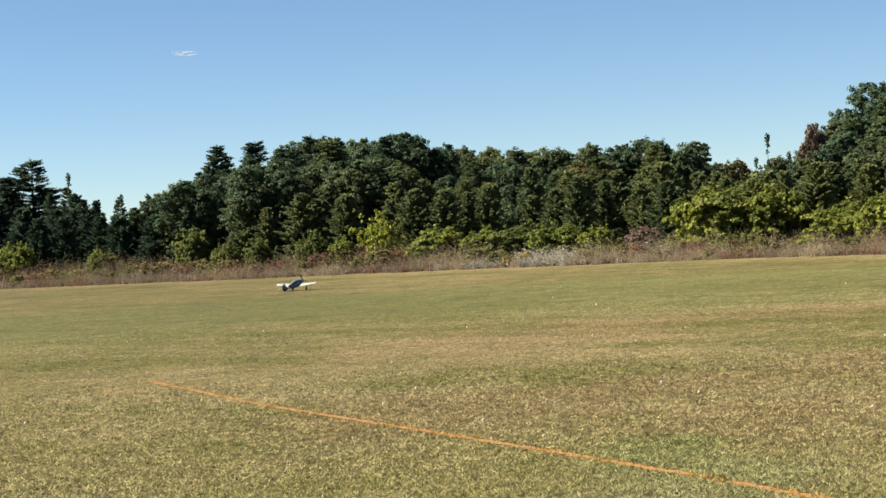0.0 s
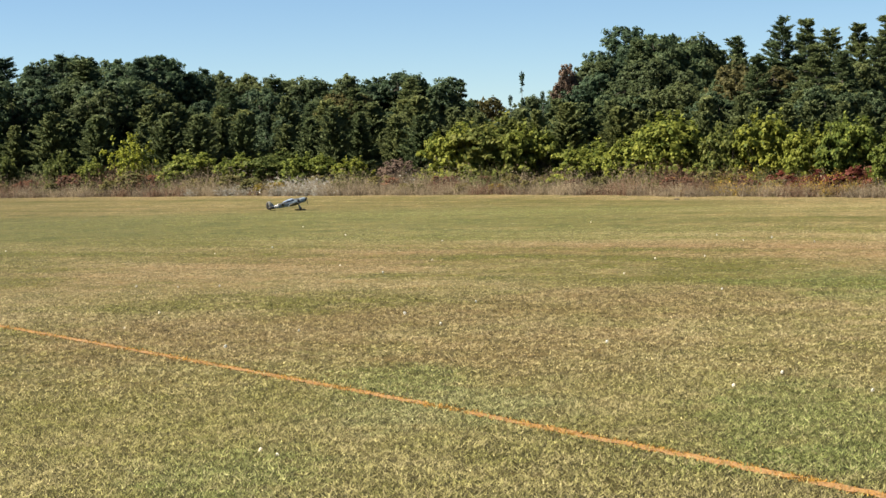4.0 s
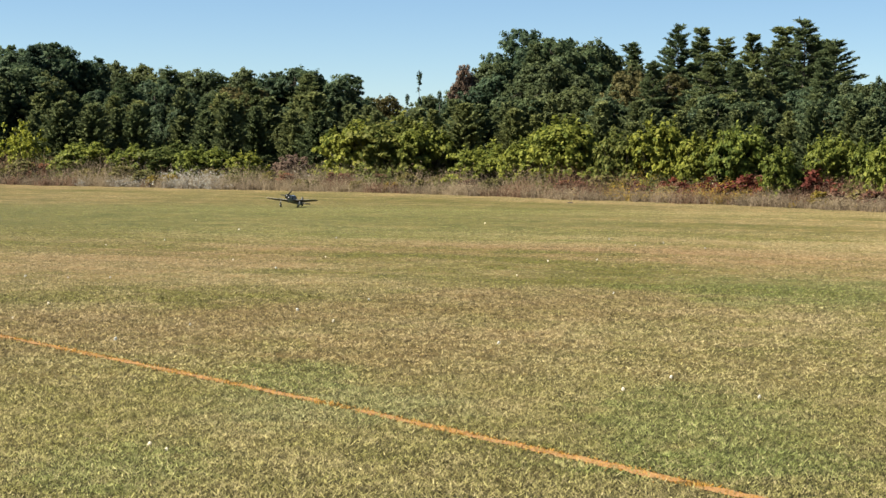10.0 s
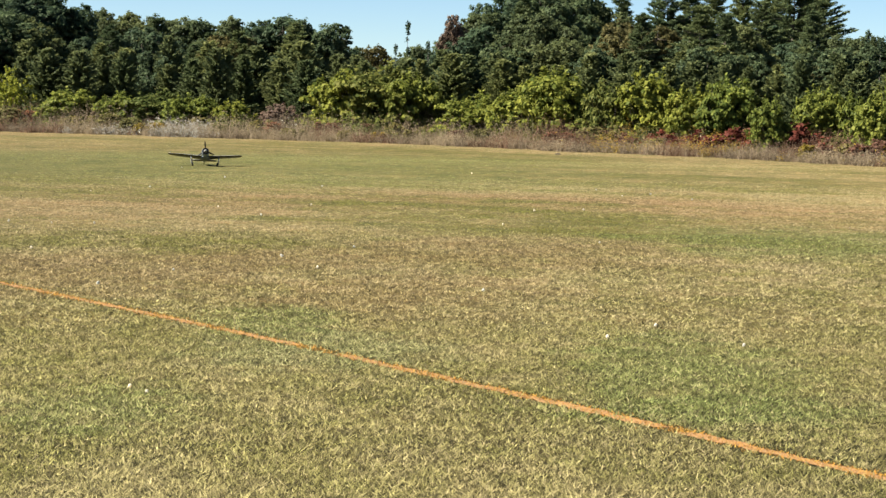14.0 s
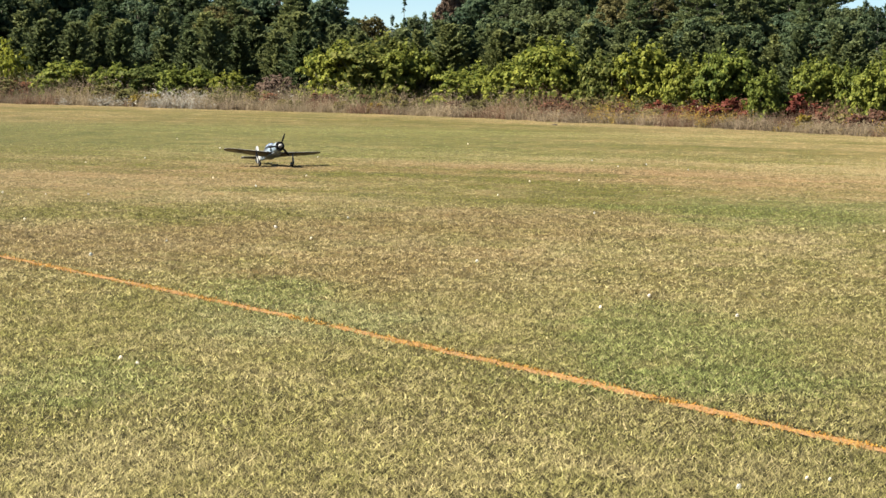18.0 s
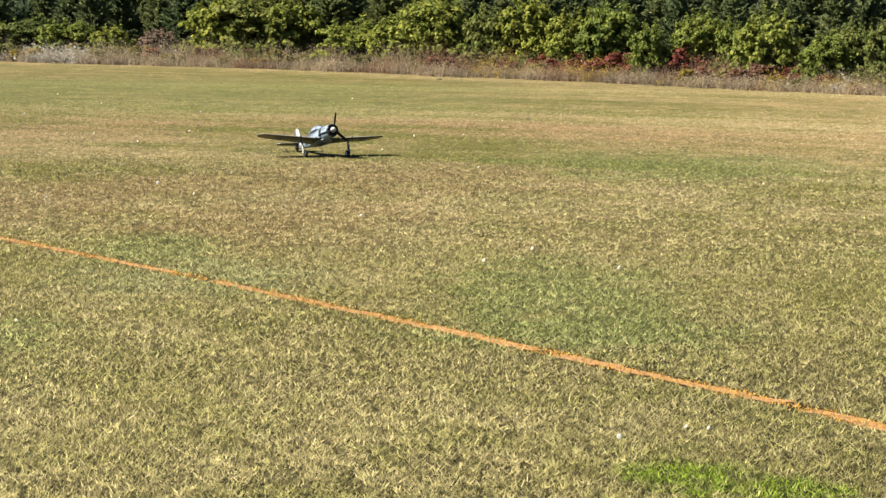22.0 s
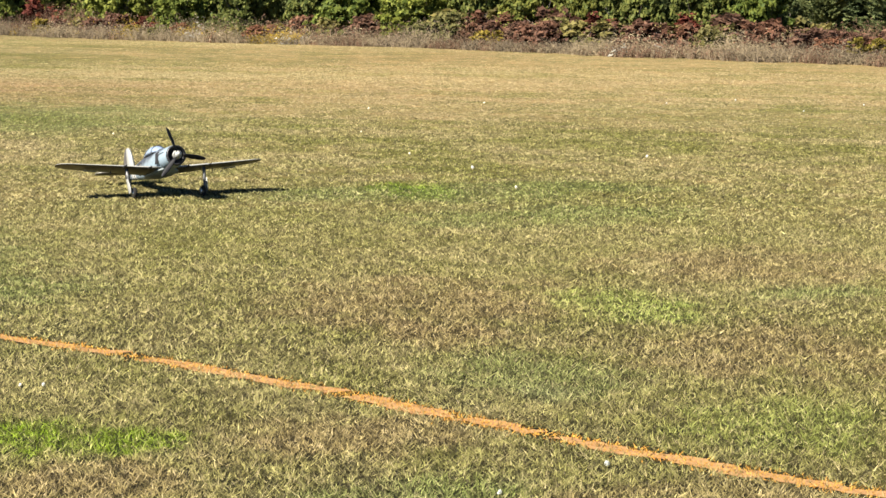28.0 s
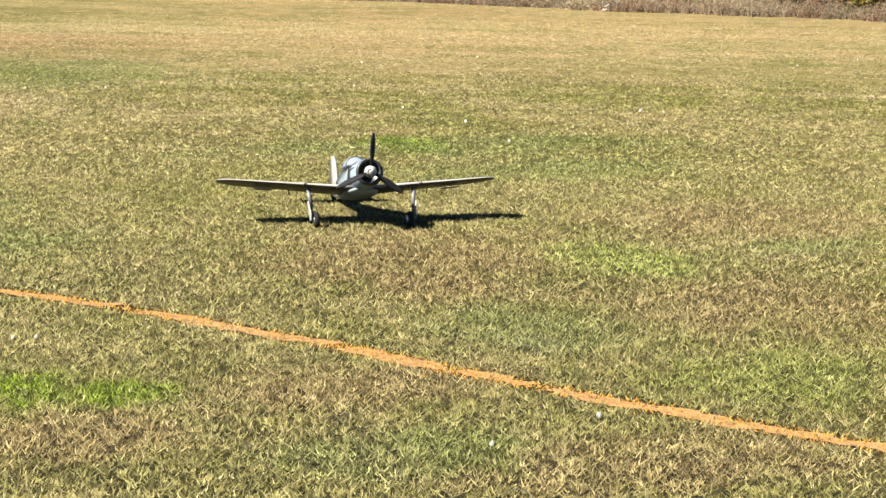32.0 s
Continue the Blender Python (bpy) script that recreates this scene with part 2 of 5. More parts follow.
M = {
    "turf": turf_material(),
    "blade": blade_material("grass_blade", 0.96, 1.04, 0.3, 0.7),
    "weed": blade_material("weed_blade", 0.85, 1.15, 0.45, 0.4),
    "orange_blade": blade_material("painted_blade", 0.8, 1.2, 0.1, 0.5),
    "broad": leaf_material("broad_leaf", (0.033, 0.058, 0.034), (0.098, 0.130, 0.068), 0.44),
    "far": leaf_material("far_leaf", (0.054, 0.074, 0.036), (0.112, 0.132, 0.058), 0.45),
    "autumn": leaf_material("autumn_leaf", (0.066, 0.066, 0.027), (0.120, 0.104, 0.042)),
    "rust": leaf_material("rust_leaf", (0.085, 0.064, 0.048), (0.150, 0.105, 0.078)),
    "needle": leaf_material("pine_needle", (0.040, 0.064, 0.032), (0.132, 0.158, 0.070), 0.34),
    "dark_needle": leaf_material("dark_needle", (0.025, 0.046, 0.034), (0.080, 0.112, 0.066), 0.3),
    "cedar": leaf_material("cedar_needle", (0.065, 0.087, 0.040), (0.161, 0.183, 0.077), 0.42),
    "bush": leaf_material("bush_leaf", (0.064, 0.090, 0.020), (0.226, 0.242, 0.050), 0.45),
    "dull_bush": leaf_material("dull_bush_leaf", (0.056, 0.078, 0.022), (0.172, 0.180, 0.050), 0.48),
    "yellow": leaf_material("yellow_leaf", (0.125, 0.145, 0.022), (0.34, 0.330, 0.046), 0.35),
    "dry": leaf_material("dried_leaf", (0.115, 0.082, 0.066), (0.195, 0.142, 0.110), 0.45),
    "red": leaf_material("sumac_leaf", (0.074, 0.022, 0.017), (0.155, 0.046, 0.032), 0.3),
    "rust_weed": leaf_material("rust_weed_leaf", (0.085, 0.045, 0.034), (0.190, 0.100, 0.066), 0.4),
    "olive_weed": leaf_material("olive_weed_leaf", (0.085, 0.082, 0.030), (0.190, 0.165, 0.062), 0.4),
    "gold_weed": leaf_material("goldenrod_head", (0.120, 0.095, 0.024), (0.260, 0.190, 0.034), 0.4),
    "bark": bark_material("bark", (0.04, 0.032, 0.026), (0.104, 0.088, 0.072)),
    "dead_wood": bark_material("dead_wood", (0.08, 0.068, 0.06), (0.176, 0.152, 0.132)),
    "camo": camouflage_material(),
    "wing_top": paint_material("wing_top_paint", (0.217, 0.217, 0.199), (0.273, 0.273, 0.252), 0.5, 0.2),
    # undersides near black: their shade is put into the paint colour
    "under_shade": paint_material("under_shade_paint", (0.046, 0.04, 0.029), (0.073, 0.064, 0.048), 0.5),
    "belly": paint_material("belly_paint", (0.125, 0.150, 0.150), (0.165, 0.190, 0.190), 0.5, 0.25),
    "pale": paint_material("pale_grey_paint", (0.202, 0.202, 0.187), (0.250, 0.250, 0.232), 0.35),
    "white": paint_material("white_paint", (0.51, 0.51, 0.484), (0.578, 0.578, 0.552), 0.35),
    "black": paint_material("black_paint", (0.012, 0.012, 0.013), (0.022, 0.022, 0.024), 0.4),
    "blade_black": paint_material("propeller_black", (0.006, 0.006, 0.007), (0.012, 0.012, 0.013), 0.6, 0.15),
    "soot": paint_material("exhaust_black", (0.010, 0.010, 0.012), (0.02, 0.02, 0.022), 0.8, 0.1),
    "tyre": paint_material("tyre_rubber", (0.008, 0.008, 0.008), (0.02, 0.019, 0.018), 0.9, 0.1),
    "metal": Nodes("gear_metal").done((0.55, 0.55, 0.55), 0.3, 0.5, metal=1.0),
    "rudder": paint_material("rudder_paint", (0.042, 0.039, 0.036), (0.07, 0.064, 0.059), 0.5, 0.2),
    "gear": paint_material("gear_grey", (0.07, 0.07, 0.07), (0.112, 0.112, 0.108), 0.45),
    "seed": leaf_material("dandelion_fluff", (0.561, 0.552, 0.493), (0.663, 0.646, 0.595), 0.4, 0.9),
    "stem": paint_material("stem_green", (0.084, 0.105, 0.035), (0.14, 0.14, 0.056), 0.7),
    "stone": paint_material("dark_clod", (0.035, 0.028, 0.021), (0.07, 0.059, 0.042), 0.95, 0.1, 30),
}


def orange_paint():
    n = Nodes("orange_ground_paint")
    f = n.noise(30, 4, 0.7)
    return n.done(n.ramp(f, [(0.25, (0.155, 0.085, 0.038)), (0.5, (0.230, 0.125, 0.048)), (0.8, (0.290, 0.170, 0.072))]), 0.85, 0.2, f, 0.6, 0.02)


M["orange"] = orange_paint()


def canopy_glass():
    n = Nodes("canopy_glass")
    b = n.bsdf
    # the blue base colour stands in for sky mirrored in the canopy
    b.inputs["Base Color"].default_value = (0.24, 0.30, 0.40, 1)
    b.inputs["Roughness"].default_value = 0.12
    b.inputs["Transmission Weight"].default_value = 0.3
    b.inputs["IOR"].default_value = 1.45
    return n.mat


M["glass"] = canopy_glass()


def cloud_material():
    n = Nodes("thin_cloud")
    n.done((0.9, 0.92, 0.95), 1.0, 0.0)
    f = n.noise(0.12, 3, 0.55)
    n.link(n.ramp(f, [(0.3, (0.0, 0.0, 0.0)), (0.75, (0.19, 0.19, 0.19))]), n.bsdf.inputs["Alpha"])
    return n.mat


M["cloud"] = cloud_material()


# ---- mesh helpers ----
def part(name, bm, material, parent=None, label="", smooth=True):
    me = bpy.data.meshes.new(name)
    bm.to_mesh(me)
    bm.free()
    me.materials.append(M[material])
    if smooth:
        me.shade_smooth()
    ob = new(name, me)
    if parent:
        ob.parent = parent
    return tagged(ob, label)


def sheet(name, verts, faces, material, colours=None, parent=None, label=""):
    """One mesh from arrays: verts (n, 3), faces (m, 3 or 4), a colour for each vertex."""
    verts, faces = np.asarray(verts, np.float32), np.asarray(faces, np.int32)
    m, k = faces.shape
    me = bpy.data.meshes.new(name)
    me.vertices.add(len(verts))
    me.vertices.foreach_set("co", verts.ravel())
    me.loops.add(m * k)
    me.loops.foreach_set("vertex_index", faces.ravel())
    me.polygons.add(m)
    me.polygons.foreach_set("loop_start", np.arange(0, m * k, k, dtype=np.int32))
    me.update(calc_edges=True)
    if colours is not None:
        at = me.attributes.new("tint", "FLOAT_COLOR", "POINT")
        at.data.foreach_set("color", np.concatenate([colours, np.ones((len(colours), 1))], 1).astype(np.float32).ravel())
    me.materials.append(M[material])
    ob = new(name, me)
    if parent:
        ob.parent = parent
    return tagged(ob, label)


def empty(name):
    return new(name)


def tube(bm, a, b, ra, rb, n=8, m=None):
    """A tapered round bar from a to b, with end caps."""
    a, b = Vector(a), Vector(b)
    turn = (b - a).to_track_quat("Z", "Y").to_matrix()
    rings = []
    for p, r in ((a, ra), (b, rb)):
        rings.append([bm.verts.new(p + turn @ Vector((r * math.cos(2 * math.pi * i / n), r * math.sin(2 * math.pi * i / n), 0))) for i in range(n)])
    for i in range(n):
        bm.faces.new((rings[0][i], rings[0][(i + 1) % n], rings[1][(i + 1) % n], rings[1][i]))
    bm.faces.new(rings[0][::-1])
    bm.faces.new(rings[1])
    return rings


def loft(bm, rings, close_start=True, close_end=True):
    vs = [[bm.verts.new(p) for p in ring] for ring in rings]
    n = len(vs[0])
    for a, b in zip(vs, vs[1:]):
        for i in range(n):
            bm.faces.new((a[i], a[(i + 1) % n], b[(i + 1) % n], b[i]))
    if close_start:
        bm.faces.new(vs[0][::-1])
    if close_end:
        bm.faces.new(vs[-1])
    bmesh.ops.recalc_face_normals(bm, faces=bm.faces)
    return vs


# ---- the field's plan ----
def hash_noise(ix, iy, seed):
    v = np.sin(ix * 127.1 + iy * 311.7 + seed * 74.7) * 43758.5453
    return v - np.floor(v)


def value_noise(x, y, seed=0.0):
    ix, iy = np.floor(x), np.floor(y)
    fx, fy = x - ix, y - iy
    fx, fy = fx * fx * (3 - 2 * fx), fy * fy * (3 - 2 * fy)
    a, b = hash_noise(ix, iy, seed), hash_noise(ix + 1, iy, seed)
    c, d = hash_noise(ix, iy + 1, seed), hash_noise(ix + 1, iy + 1, seed)
    return (a * (1 - fx) + b * fx) * (1 - fy) + (c * (1 - fx) + d * fx) * fy


EDGE = [(-40, 129.5), (-32, 108.7), (-25, 93.7), (-18, 82.1), (-11, 75.2), (-6, 70.5), (0, 65.9), (4, 61.3), (7, 59.0), (14, 53.1), (21, 46.6), (27, 41.1), (31, 39.3), (38, 38.0), (46, 38.0), (60, 40.0)]
EDGE_AZ, EDGE_D = [e[0] for e in EDGE], [e[1] for e in EDGE]


def edge_distance(az):
    """How far the mown field reaches, by compass angle from the filming place."""
    return np.interp(az, EDGE_AZ, EDGE_D)


def ground_z(x, y):
    """The field is flat near the line and dips by a quarter of a metre towards its far side."""
    u = np.clip((np.hypot(x, y) - 40) / 14, 0, 1)
    return -0.25 * u * u * (3 - 2 * u)


def at_angle(az, d):
    x, y = d * math.sin(radians(az)), d * math.cos(radians(az))
    return Vector((x, y, float(ground_z(x, y))))


# worn, straw and greener patches of the turf: place, half sizes, kind
PATCHES = ((4.65, 6.48, 0.63, 0.63, "brown"), (5.88, 8.57, 0.72, 0.64, "brown"), (3.73, 8.06, 0.73, 0.72, "brown"), (5.83, 10.92, 1.02, 0.49, "green"), (3.95, 5.30, 0.42, 0.34, "fresh"), (3.46, 6.42, 0.36, 0.42, "green"), (3.34, 6.08, 0.13, 0.17, "grey"), (5.77, 7.67, 0.38, 0.20, "green"), (5.56, 12.54, 0.30, 0.45, "lush"), (2.49, 4.93, 0.16, 0.24, "fresh"), (3.45, 7.30, 0.24, 0.34, "brown"), (2.39, 5.74, 0.51, 0.28, "brown"), (1.43, 5.46, 0.38, 0.26, "brown"), (2.26, 4.93, 0.38, 0.24, "green"), (3.01, 4.52, 0.57, 0.27, "brown"), (4.62, 7.66, 0.33, 0.48, "pale"), (1.34, 6.15, 0.22, 0.24, "lush"), (1.66, 5.93, 0.21, 0.17, "lush"), (-0.21, 14.08, 1.15, 1.61, "brown"), (-0.68, 11.06, 0.76, 0.87, "grey"), (-1.66, 8.90, 0.47, 0.73, "green"), (-1.31, 7.01, 0.33, 0.82, "straw"), (1.39, 9.09, 0.82, 0.51, "green"), (4.17, 20.35, 1.76, 2.13, "green"), (-1.58, 17.04, 1.06, 1.16, "brown"), (-3.17, 15.41, 1.54, 1.69, "brown"), (-1.11, 12.47, 0.48, 0.77, "green"), (0.49, 13.15, 0.91, 1.02, "straw"), (5.65, 12.30, 1.77, 0.54, "green"), (1.52, 10.46, 0.64, 1.54, "green"), (0.83, 18.15, 1.72, 1.95, "brown"))
PATCH_COLOUR = {"brown": (0.222, 0.155, 0.078), "straw": (0.29, 0.245, 0.125), "green": (0.138, 0.160, 0.050), "fresh": (0.155, 0.185, 0.038), "grey": (0.172, 0.178, 0.082), "pale": (0.225, 0.272, 0.062), "lush": (0.118, 0.172, 0.006)}
PATCH_AMOUNT = {"brown": 0.66, "straw": 0.35, "green": 0.7, "fresh": 0.62, "grey": 0.6, "pale": 0.60, "lush": 1.0}


def turf_colour(x, y):
    """Colour of the turf: green, straw and brown in mown bands and patches."""
    d = np.hypot(x, y)
    az = np.degrees(np.arctan2(x, np.abs(y)))
    wob = 6 * (value_noise(x * 0.12, y * 0.12, 3) - 0.5)

    def band(lo, hi, soft, a0=-90, a1=90, asoft=4.0):
        dd = d + wob
        return 1 / (1 + np.exp(-(dd - lo) / soft)) / (1 + np.exp((dd - hi) / soft)) / (1 + np.exp(-(az - a0) / asoft)) / (1 + np.exp((az - a1) / asoft))

    dry = 0.42 + np.where(d < 14, 0.45, 0.8) * (0.55 * (value_noise(x * 0.30, y * 0.22, 1) - 0.5) + 0.5 * (value_noise(x * 0.9, y * 0.8, 2) - 0.5) + 0.6 * (value_noise(x * 2.6, y * 2.4, 5) - 0.5) + 0.7 * (value_noise(x * 7.0, y * 7.0, 6) - 0.5))
    along, across = 0.9 * x - 0.43 * y, 0.43 * x + 0.9 * y
    dry += (0.55 * (value_noise(along * 0.12, across * 0.9, 15) - 0.5) + 0.75 * (value_noise(along * 0.20, across * 2.4, 16) - 0.5)) * np.clip((d - 12) / 12, 0, 1)
    dry += 0.9 * band(21.5, 30, 1.0, -16, 18) * value_noise(x * 0.4, y * 0.3, 33) + 0.25 * band(13.5, 17, 0.7, -20, 4)
    dry -= 0.30 * band(30, 54, 1.5, -40, 4) + 0.12 * band(17.5, 22, 0.8, -12, 14)
    dry += 0.55 * band(44, 120, 2.0, 4, 70) + 0.65 * band(25, 44, 3.0, 14, 70) - 0.12 * band(17, 21, 0.6, 8, 40)
    dry -= 0.16 * band(2, 12, 1.0)
    dry += (0.6 + 0.15 * np.clip(az / 8, 0, 1)) / (1 + np.exp((edge_distance(az) - d - np.interp(az, (-12, -6), (5.0, 2.4))) / 0.7))
    red = np.clip(band(22.5, 29, 1.0, -14, 16) + 0.3 * band(24, 44, 3, 14, 70) + 0.5 * (value_noise(x * 0.5, y * 0.5, 9) - 0.45), 0, 1)
    dry = np.clip(dry, 0, 1)[..., None]
    red = red[..., None]
    green, straw, brown = np.array((0.152, 0.143, 0.041)), np.array((0.312, 0.246, 0.135)), np.array((0.285, 0.196, 0.110))
    c = green * (1 - dry) + (straw * (1 - red) + brown * red) * dry
    fresh = (0.75 * band(31, 54, 1.5, -40, 5))[..., None]
    c = c * (1 - fresh) + np.array((0.197, 0.200, 0.077)) * fresh
    for px, py, rx, ry, kind in PATCHES:
        near = (np.abs(x - px) < 2 * rx) & (np.abs(y - py) < 2 * ry)
        xs, ys = x[near], y[near]
        q = ((xs - px) / rx) ** 2 + ((ys - py) / ry) ** 2 + 1.5 * (value_noise(xs * 5 / rx, ys * 5 / rx, 11 + px) - 0.5) + 0.8 * (value_noise(xs * 9, ys * 9, 12) - 0.5)
        w = (PATCH_AMOUNT[kind] / (1 + np.exp((q - 0.9) * 3)))[..., None]
        c[near] = c[near] * (1 - w) + np.array(PATCH_COLOUR[kind]) * w
    # darker near right and far left, lighter near left and far right
    turf_tone = 1.0 - 0.14 / (1 + np.exp(-(az - 9) / 4)) / (1 + np.exp((d - 9.5) / 1.2))
    turf_tone = turf_tone * (1.0 - 0.14 / (1 + np.exp((az + 13) / 2.5)) / (1 + np.exp((24 - d) / 2)) + 0.10 / (1 + np.exp((az + 1) / 3)) / (1 + np.exp((d - 15) / 2)))
    turf_tone = turf_tone * (1 - 0.10 / (1 + np.exp((az + 6) / 3)) / (1 + np.exp((11 - d) / 1.5)))
    turf_tone = turf_tone * (1 + 0.12 / (1 + np.exp(-(az - 13) / 3)) / (1 + np.exp((22 - d) / 3)))
    return 0.68 * c * ((0.9 + 0.22 * value_noise(x * 0.07, y * 0.11, 21)) * turf_tone)[..., None]


LINE = [(-7.75, 20.4), (-7.45, 20.0), (-5.23, 16.8), (-3.41, 14.54), (-1.94, 12.68), (-0.68, 11.06), (0.04, 10.07), (0.86, 8.98), (1.46, 8.11), (2.03, 7.34), (2.61, 6.38), (2.88, 5.83), (3.27, 5.14), (3.71, 4.43), (4.4, 3.2)]
LINE_Y, LINE_X = [p[1] for p in LINE][::-1], [p[0] for p in LINE][::-1]


def line_offset(x, y):
    """Sideways distance from the middle of the painted line."""
    return np.where((y < 20.3) & (y > 3.2), (x - np.interp(y, LINE_Y, LINE_X)) * 0.80, 9.0)


# ---- ground ----
def build_ground():
    far = np.array([150, 220, 350, 600, 1100, 2000, 3500.0])
    xs = np.concatenate([-far[::-1], np.arange(-110, -40, 5), np.arange(-40, -8, 0.5), np.arange(-8, 12, 0.2), np.arange(12, 40, 0.5), np.arange(40, 111, 5), far])
    ys = np.concatenate([-far[::-1], np.arange(-110, -20, 10), np.arange(-20, 0, 0.5), np.arange(0, 15, 0.2), np.arange(15, 95, 0.5), np.arange(95, 130, 5), far])
    gx, gy = np.meshgrid(xs, ys)
    v = np.stack([gx.ravel(), gy.ravel(), ground_z(gx.ravel(), gy.ravel())], 1)
    nx, ny = len(xs), len(ys)
    i = (np.arange(ny - 1)[:, None] * nx + np.arange(nx - 1)[None]).ravel()
    f = np.stack([i, i + 1, i + nx + 1, i + nx], 1)
    # under singly set blades the thatch is darkened to stand for shade between them
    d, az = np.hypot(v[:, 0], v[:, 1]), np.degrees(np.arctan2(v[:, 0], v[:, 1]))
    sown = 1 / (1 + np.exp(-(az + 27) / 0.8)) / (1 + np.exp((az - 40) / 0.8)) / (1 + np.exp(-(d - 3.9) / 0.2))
    thatch_shade = 0.70 - sown * (0.57 - 0.56 * np.clip((d - 7) / 9, 0, 1))
    ob = sheet("ground", v, f, "turf", turf_colour(v[:, 0], v[:, 1]) * thatch_shade[:, None] * (1 - np.outer(1 - thatch_shade, (0.0, 0.06, 0.75))))
    tagged(ob, "mown airfield grass with green and straw patches", "ground", kind="structure")


build_ground()


def blades(rng, x, y, length, width, lean):
    """A leaning triangle for each blade: vertices and faces."""
    n = len(x)
    a = rng.uniform(0, 2 * np.pi, n)
    w = width * rng.uniform(0.6, 1.4, n) * 0.5
    h = length * rng.uniform(0.5, 1.3, n)
    b = rng.uniform(0, 2 * np.pi, n)
    s = lean * rng.uniform(0.2, 1.3, n) * h
    ox, oy = np.cos(a) * w, np.sin(a) * w
    z = ground_z(x, y) - 0.003
    v = np.stack([np.stack([x - ox, y - oy, z], 1), np.stack([x + ox, y + oy, z], 1), np.stack([x + np.cos(b) * s, y + np.sin(b) * s, z + h], 1)], 1)
    return v.reshape(-1, 3), np.arange(3 * n).reshape(n, 3)


def fan_points(rng, d0, d1, density, a0=-28.5, a1=41.5):
    area = 0.5 * (d1 ** 2 - d0 ** 2) * radians(a1 - a0)
    n = int(area * density)
    d = np.sqrt(rng.uniform(d0 ** 2, d1 ** 2, n))
    az = rng.uniform(a0, a1, n)
    return d * np.sin(np.radians(az)), d * np.cos(np.radians(az)), d, az


SWARD_TINT = (1.20, 1.245, 1.16)
# from, to, blades a square metre, length, width, lean, contrast, tufts a metre
SWARD = ((4.4, 7.5, 24000, 0.0165, 0.0055, 1.5, 0.82, 90), (7.5, 12, 11500, 0.0160, 0.0078, 1.5, 0.72, 80), (12, 20, 3500, 0.0155, 0.0150, 1.7, 0.58, 40), (20, 33, 900, 0.0110, 0.0300, 2.8, 0.19, 20), (33, 70, 70, 0.0070, 0.0800, 5.0, 0.07, 7))


def build_grass():
    rng = np.random.default_rng(5)
    vs, fs, cs, n0 = [], [], [], 0
    for d0, d1, density, length, width, lean, vary, tufts in SWARD:
        x, y, d, az = fan_points(rng, d0 * 0.93, d1 * 1.07, density)
        keep = (d < edge_distance(az) + 1) & ((np.abs(line_offset(x, y)) > 0.06) | (rng.uniform(size=len(x)) < 0.12))
        keep &= rng.uniform(size=len(x)) < np.clip((d / d0 - 0.93) / 0.14, 0, 1) * np.clip((1.07 - d / d1) / 0.14, 0, 1)
        keep &= rng.uniform(size=len(x)) < np.clip(np.minimum(az + 28.5, 41.5 - az) / 3, 0, 1)
        clump = value_noise(x * tufts * 1.1, y * tufts * 0.8, 31)
        keep &= rng.uniform(size=len(x)) < 0.10 + 1.5 * clump
        x, y, d, az, clump = x[keep], y[keep], d[keep], az[keep], clump[keep]
        v, f = blades(rng, x, y, length * (0.35 + 1.4 * clump), width, lean)
        c = turf_colour(x, y) * np.array(SWARD_TINT) * np.interp(d, (5, 8, 14, 40), (1.12, 1.04, 0.94, 0.92))[:, None]
        dead = rng.uniform(size=len(x)) < np.clip(1.6 / d, 0, 0.2)
        c[dead] = c[dead] * 0.55 + np.array((0.27, 0.215, 0.125)) * 0.45
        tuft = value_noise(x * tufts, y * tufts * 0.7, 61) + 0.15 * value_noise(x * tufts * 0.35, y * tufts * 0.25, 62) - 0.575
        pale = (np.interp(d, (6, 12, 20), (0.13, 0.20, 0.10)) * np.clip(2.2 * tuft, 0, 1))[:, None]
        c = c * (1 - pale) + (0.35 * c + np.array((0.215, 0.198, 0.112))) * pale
        # low tuft values darken the blades, standing for shaded gaps between tufts
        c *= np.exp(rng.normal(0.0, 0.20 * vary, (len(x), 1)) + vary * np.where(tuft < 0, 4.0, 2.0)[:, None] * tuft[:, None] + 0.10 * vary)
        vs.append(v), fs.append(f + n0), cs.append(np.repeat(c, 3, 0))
        n0 += len(v)
    # loose pale strands of cut straw
    x, y, d, az = fan_points(rng, 4.4, 11.0, 90)
    v, f = blades(rng, x, y, 0.014, 0.0045, 3.6)
    vs.append(v), fs.append(f + n0), cs.append(np.repeat(np.array((0.27, 0.225, 0.135)) * rng.uniform(0.7, 1.15, (len(x), 1)), 3, 0))
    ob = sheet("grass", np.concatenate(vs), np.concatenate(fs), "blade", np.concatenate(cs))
    tagged(ob, "short dry mown grass blades, green and straw", "grass", kind="stuff")


build_grass()


